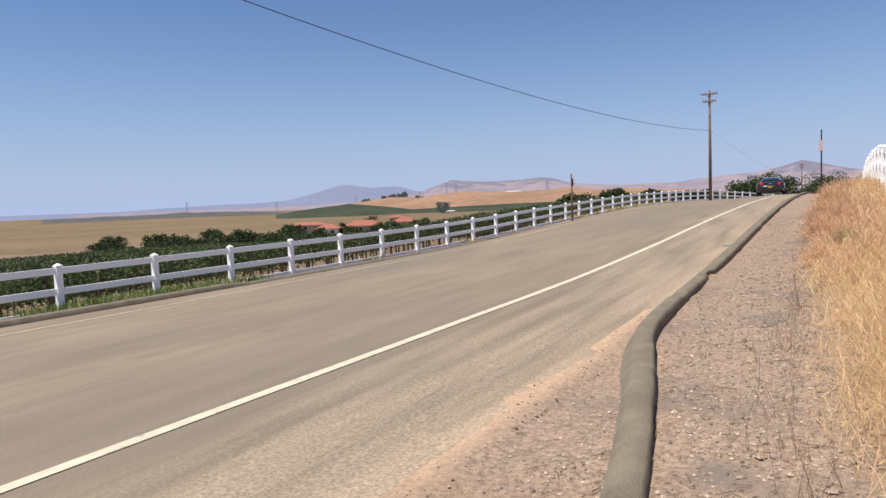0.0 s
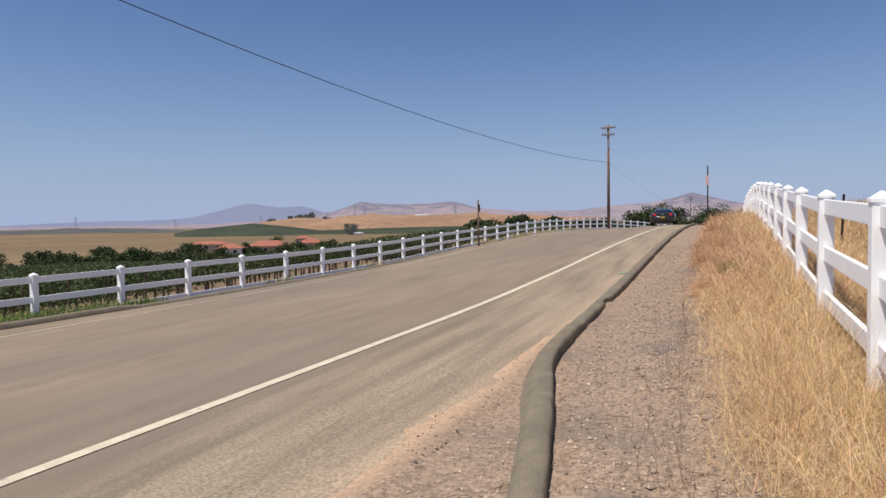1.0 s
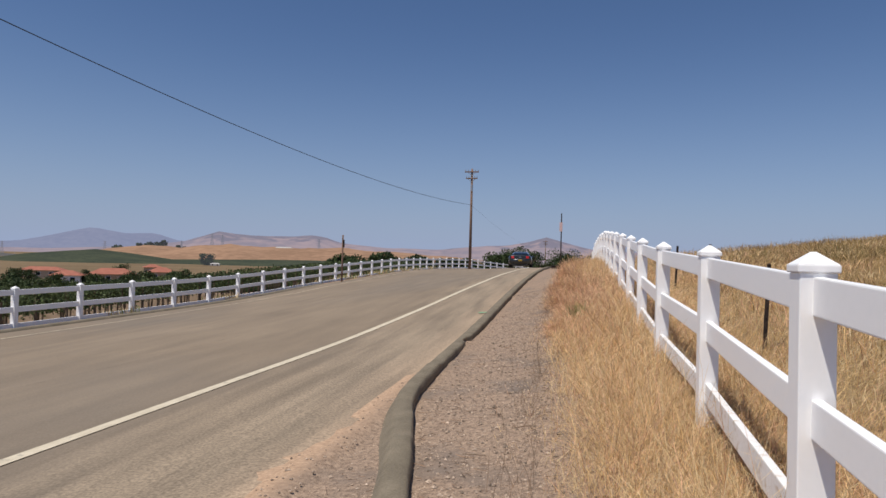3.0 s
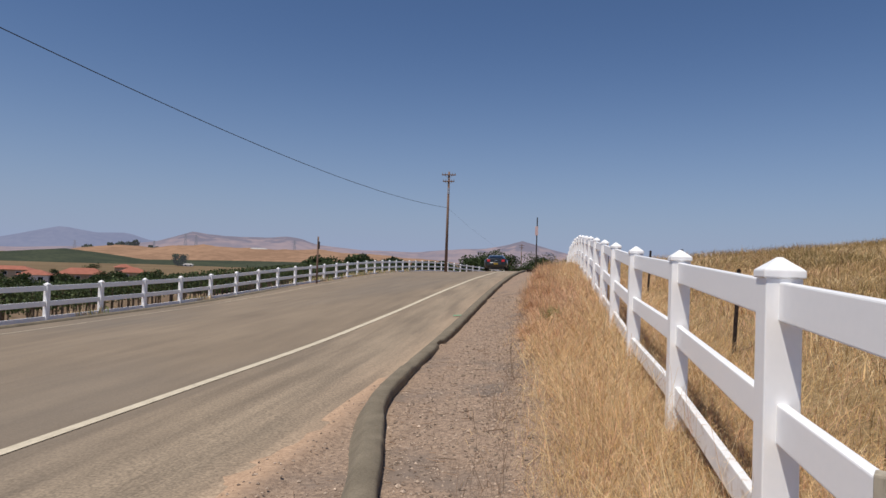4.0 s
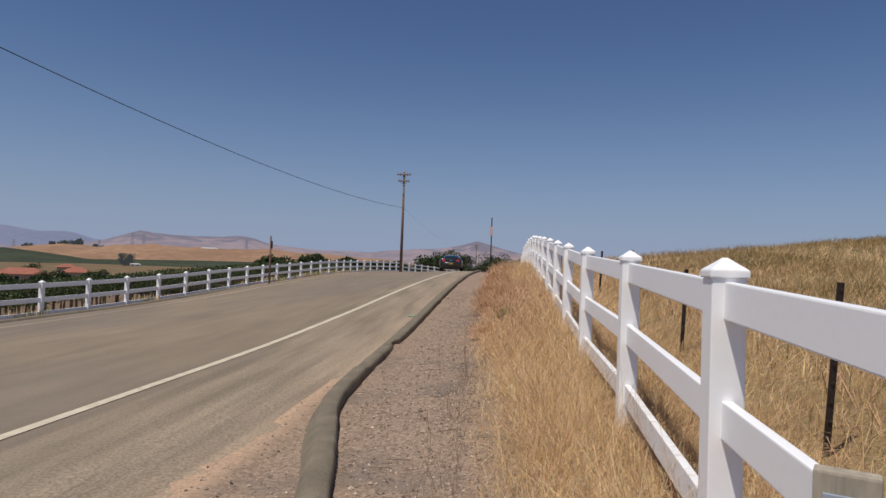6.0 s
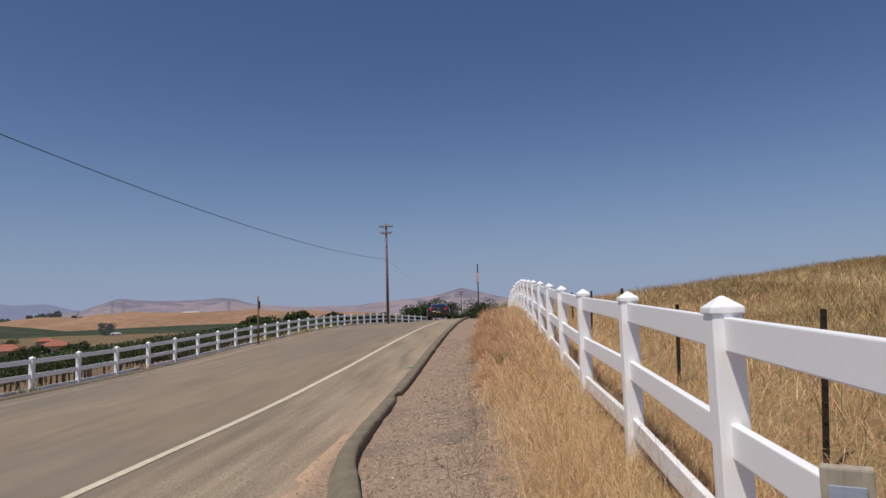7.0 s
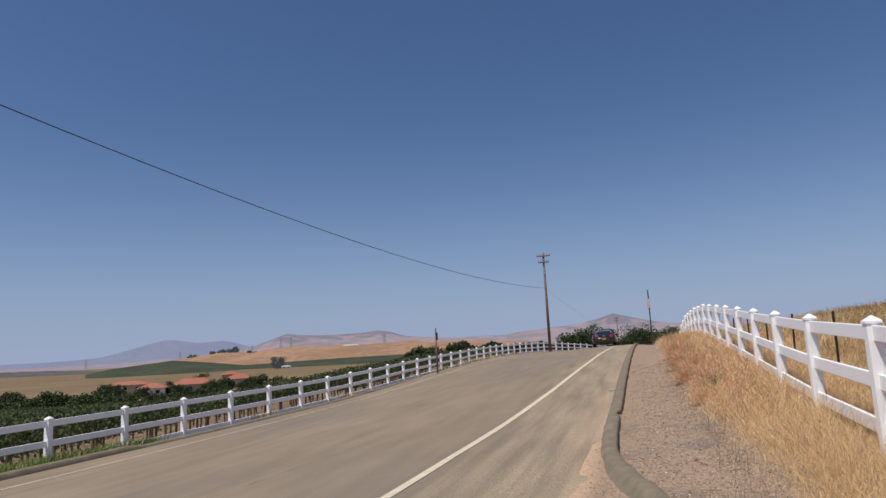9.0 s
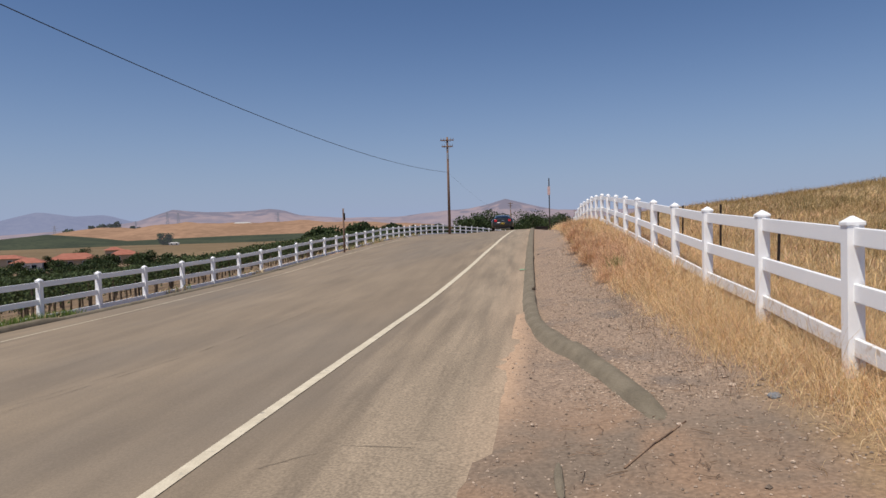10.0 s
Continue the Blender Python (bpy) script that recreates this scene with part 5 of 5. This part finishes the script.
part("cap", tube(bmesh.new(), (0.07, -0.03, lh - 0.75), (0.07, -0.03, lh - 0.3), 0.06, 0.06, 8), M["rust"], lp, "dark metal fitting")

# thin post with a faded panel on the bank
gx, gy = -0.46, 37.6
sp_ = empty("marker_sign", pose(gx, gy, land(gx, gy)))
tagged(sp_, "thin dark post carrying a small faded pink panel", "sign")
gh = 4.5 - land(gx, gy)
part("shaft", tube(bmesh.new(), (0, 0, -0.3), (0, 0, gh), 0.035, 0.03, 8), M["rust"], sp_)
M["faded_pink"] = material("faded_pink", (0.5, 0.33, 0.32), (0.66, 0.5, 0.48), scale=6, rough=0.6)
part("panel", box(bmesh.new(), -0.02, -0.045, gh - 0.75, 0.16, 0.012, 0.5, 0.004), M["faded_pink"], sp_, "faded pink reflective panel")

# low dark box where the kerb ends
cx, cy = -0.85, 47.0
cab = empty("low_dark_box", pose(cx, cy, land(cx, cy)))
tagged(cab, "low dark box on the bank", "drain")
part("body", box(bmesh.new(), 0, 0, 0.05, 0.9, 0.5, 0.3, 0.03), M["rust"], cab)
part("cover", box(bmesh.new(), 0, 0, 0.215, 0.98, 0.56, 0.03, 0.008), M["rust"], cab)

make_pole(-8.6, 200, -5.0, 13.3, 0.17)
make_pole(16.5, 300, -6.0, 13.0, 0.17)
hang("overhead_wire", (POLE[0], POLE[1] + 0.1, 7.7), (-8.6, 200, 5.6), 1.6, 0.006, "thin black overhead wire beyond the pole")


def scatter_stones():
    """Loose gravel on the dirt."""
    o = np.array([(1, 0, 0), (-1, 0, 0), (0, 1, 0), (0, -1, 0), (0, 0, 1), (0, 0, -1)], float)
    f = [(0, 2, 4), (2, 1, 4), (1, 3, 4), (3, 0, 4), (2, 0, 5), (1, 2, 5), (3, 1, 5), (0, 3, 5)]
    V, F = [], []
    r = np.random.default_rng(3)
    for k in range(85000):
        y = -1.5 + 22 * r.random() ** 1.5
        x = r.uniform(-1.9, 1.1)
        if (x < dirt_edge(y) + 0.1) or r.random() > (0.25 if x < -1.0 or y < 3 else 1.0):
            continue
        s = 0.003 + 0.014 * r.random() ** 5 + (0.02 if r.random() < 0.004 else 0)
        q = o * s * r.uniform(0.6, 1.3, (6, 3)) * (1, 1, 0.7)
        a = r.uniform(0, 6.28)
        q = np.stack([q[:, 0] * math.cos(a) - q[:, 1] * math.sin(a), q[:, 0] * math.sin(a) + q[:, 1] * math.cos(a), q[:, 2]], 1)
        b = len(V)
        V += list(q + (x, y, land(x, y) + s * 0.25))
        F += [(i + b, j + b, k2 + b) for i, j, k2 in f]
    tagged(raw("gravel", V, F, M["stone"]), "loose grey and tan gravel on dirt", "gravel", kind="stuff")
    V, F = [], []
    for k in range(1500):
        y = 1.5 + 20 * r.random() ** 1.5
        x = r.uniform(-1.2, 0.9)
        L, a, w = 0.02 + 0.16 * r.random() ** 3, r.uniform(0, 3.14), r.uniform(0.001, 0.0028)
        z = land(x, y) + 0.012
        dx, dy = math.cos(a) * L / 2, math.sin(a) * L / 2
        kx, ky = r.normal() * 0.08 * L, r.normal() * 0.08 * L
        b = len(V)
        for t, (ax, ay) in enumerate(((x - dx, y - dy), (x + kx, y + ky), (x + dx, y + dy))):
            V += [(ax - dy / L * 2 * w, ay + dx / L * 2 * w, z), (ax, ay, z + 2 * w), (ax + dy / L * 2 * w, ay - dx / L * 2 * w, z)]
        for t in (0, 3):
            F += [(b + t, b + t + 1, b + t + 4, b + t + 3), (b + t + 1, b + t + 2, b + t + 5, b + t + 4)]
    tagged(raw("twigs", V, F, M["twig"]), "dead brown twigs and stems lying on the dirt", "twigs", kind="stuff")


M["stone"] = material("gravel_stone", (0.17, 0.122, 0.09), (0.47, 0.37, 0.285), scale=25, fine=90, rough=0.9, island=0.6)
scatter_stones()
# green survey mark sprayed beside the kerb
M["mark"] = material("green_spray", (0.05, 0.32, 0.16), (0.1, 0.42, 0.24), scale=12, rough=0.8)
gm = bmesh.new()
vs = [gm.verts.new((x, y, road_z(x, y) + 0.03)) for x, y in ((-1.80, 15.5), (-1.62, 15.62), (-1.58, 15.72), (-1.78, 15.66))]
gm.faces.new(vs)
tagged(mesh_object("survey_mark", gm, M["mark"]), "small green survey mark sprayed on the road", "road marking", kind="structure")


# lattice pylons far across the plain
# pylon steel faded by haze that is painted as emission
M["pylon_grey"] = hazed("hazy_pylon_steel", (0.12, 0.12, 0.13), (0.2, 0.2, 0.21), (0.30, 0.30, 0.37), 0.6)


def make_pylon(az, d, e, h):
    x, y = along(az, d)
    root = empty("pylon", pose(x, y, 1.8 + d * e - h, 0, 0, -az + 20))
    tagged(root, "grey steel lattice pylon far away with painted haze", "pylon", group="pylons across the plain")
    w = h * 0.11
    for sx in (-1, 1):
        for sy in (-1, 1):
            part("leg", tube(bmesh.new(), (sx * w, sy * w, -3), (sx * w * 0.18, sy * w * 0.18, h), 0.28, 0.2, 5), M["pylon_grey"], root)
    for k in range(6):
        a, b = k / 6, (k + 1) / 6
        wa, wb = w * (1 - 0.82 * a), w * (1 - 0.82 * b)
        bm = bmesh.new()
        for s in (-1, 1):
            tube(bm, (-wa, s * wa, h * a), (wb, s * wb, h * b), 0.12, 0.12, 4)
            tube(bm, (wa, s * wa, h * a), (-wb, s * wb, h * b), 0.12, 0.12, 4)
        part("brace", bm, M["pylon_grey"], root)
    for f, r in ((0.7, 0.16), (0.83, 0.19), (0.95, 0.14)):
        part("crossarm", tube(bmesh.new(), (-h * r, 0, h * f), (h * r, 0, h * f), 0.2, 0.2, 5), M["pylon_grey"], root)


for az, d, e, h in ((-51.9, 1500, 0.0135, 30), (-44.9, 1500, 0.0095, 26), (-38.3, 1400, 0.0135, 29), (-32.8, 1150, 0.0175, 18), (-30.5, 1150, 0.029, 24), (-29.7, 1150, 0.028, 23), (-21.9, 1150, 0.026, 22)):
    make_pylon(az, d, e, h)


# small things lying on the turnout
def make_stick(points, r):
    bm = bmesh.new()
    for a, b in zip(points, points[1:]):
        tube(bm, (*a, land(*a) + r), (*b, land(*b) + r), r, r * 0.85, 7)
    tagged(mesh_object("stick", bm, M["twig"], smooth=True), "long thin dead stick lying on bare dirt", "stick")


def make_stone(x, y, sx, sy, sz, mat, name, label, seed):
    bm = bmesh.new()
    bmesh.ops.create_icosphere(bm, subdivisions=2, radius=1.0)
    for v in bm.verts:
        k = 1 + 0.3 * noise.noise(v.co * 1.3 + Vector((seed, 0, 0)))
        v.co = Vector((v.co.x * sx * k, v.co.y * sy * k, v.co.z * sz * k))
    ob = mesh_object(name, bm, mat)
    ob.matrix_basis = pose(x, y, land(x, y) + sz * 0.4, 0, 0, seed * 50)
    tagged(ob, label, name.replace("_", " "))


make_stick([(-0.79, 1.78), (-0.52, 2.2), (-0.36, 2.42), (-0.22, 2.61)], 0.008)
M["slate"] = material("blue_grey_stone", (0.15, 0.155, 0.165), (0.25, 0.26, 0.27), scale=20, rough=0.85, bump=0.5)
make_stone(0.55, 2.96, 0.07, 0.05, 0.025, M["slate"], "stone", "flat blue-grey stone on the dirt", 1)
make_stone(-0.28, 2.55, 0.03, 0.024, 0.016, M["stone"], "stone", "small grey stone beside the kerb end", 2)
make_stone(0.95, 1.9, 0.04, 0.03, 0.022, M["stone"], "stone", "small pale stone in the dirt", 3)
make_stone(0.35, 3.4, 0.035, 0.03, 0.02, M["stone"], "stone", "small grey stone in the dirt", 4)
make_stone(-1.22, 1.62, 0.035, 0.3, 0.022, M["berm"], "asphalt_chunk", "broken asphalt edge standing out of the dirt", 0)

# the one green weed in the dry verge
m_ = 260
wx, wy = rng.normal(0.42, 0.09, m_), rng.normal(12.4, 0.14, m_)
blades("green_weed", wx, wy, lands(wx, wy), rng.uniform(0.15, 0.42, m_), rng.uniform(0.004, 0.008, m_), rng.uniform(0.1, 0.8, m_), [M["green_grass"]], np.zeros(m_, int),
       "small green weed among dry grass", "weed", kind="thing")
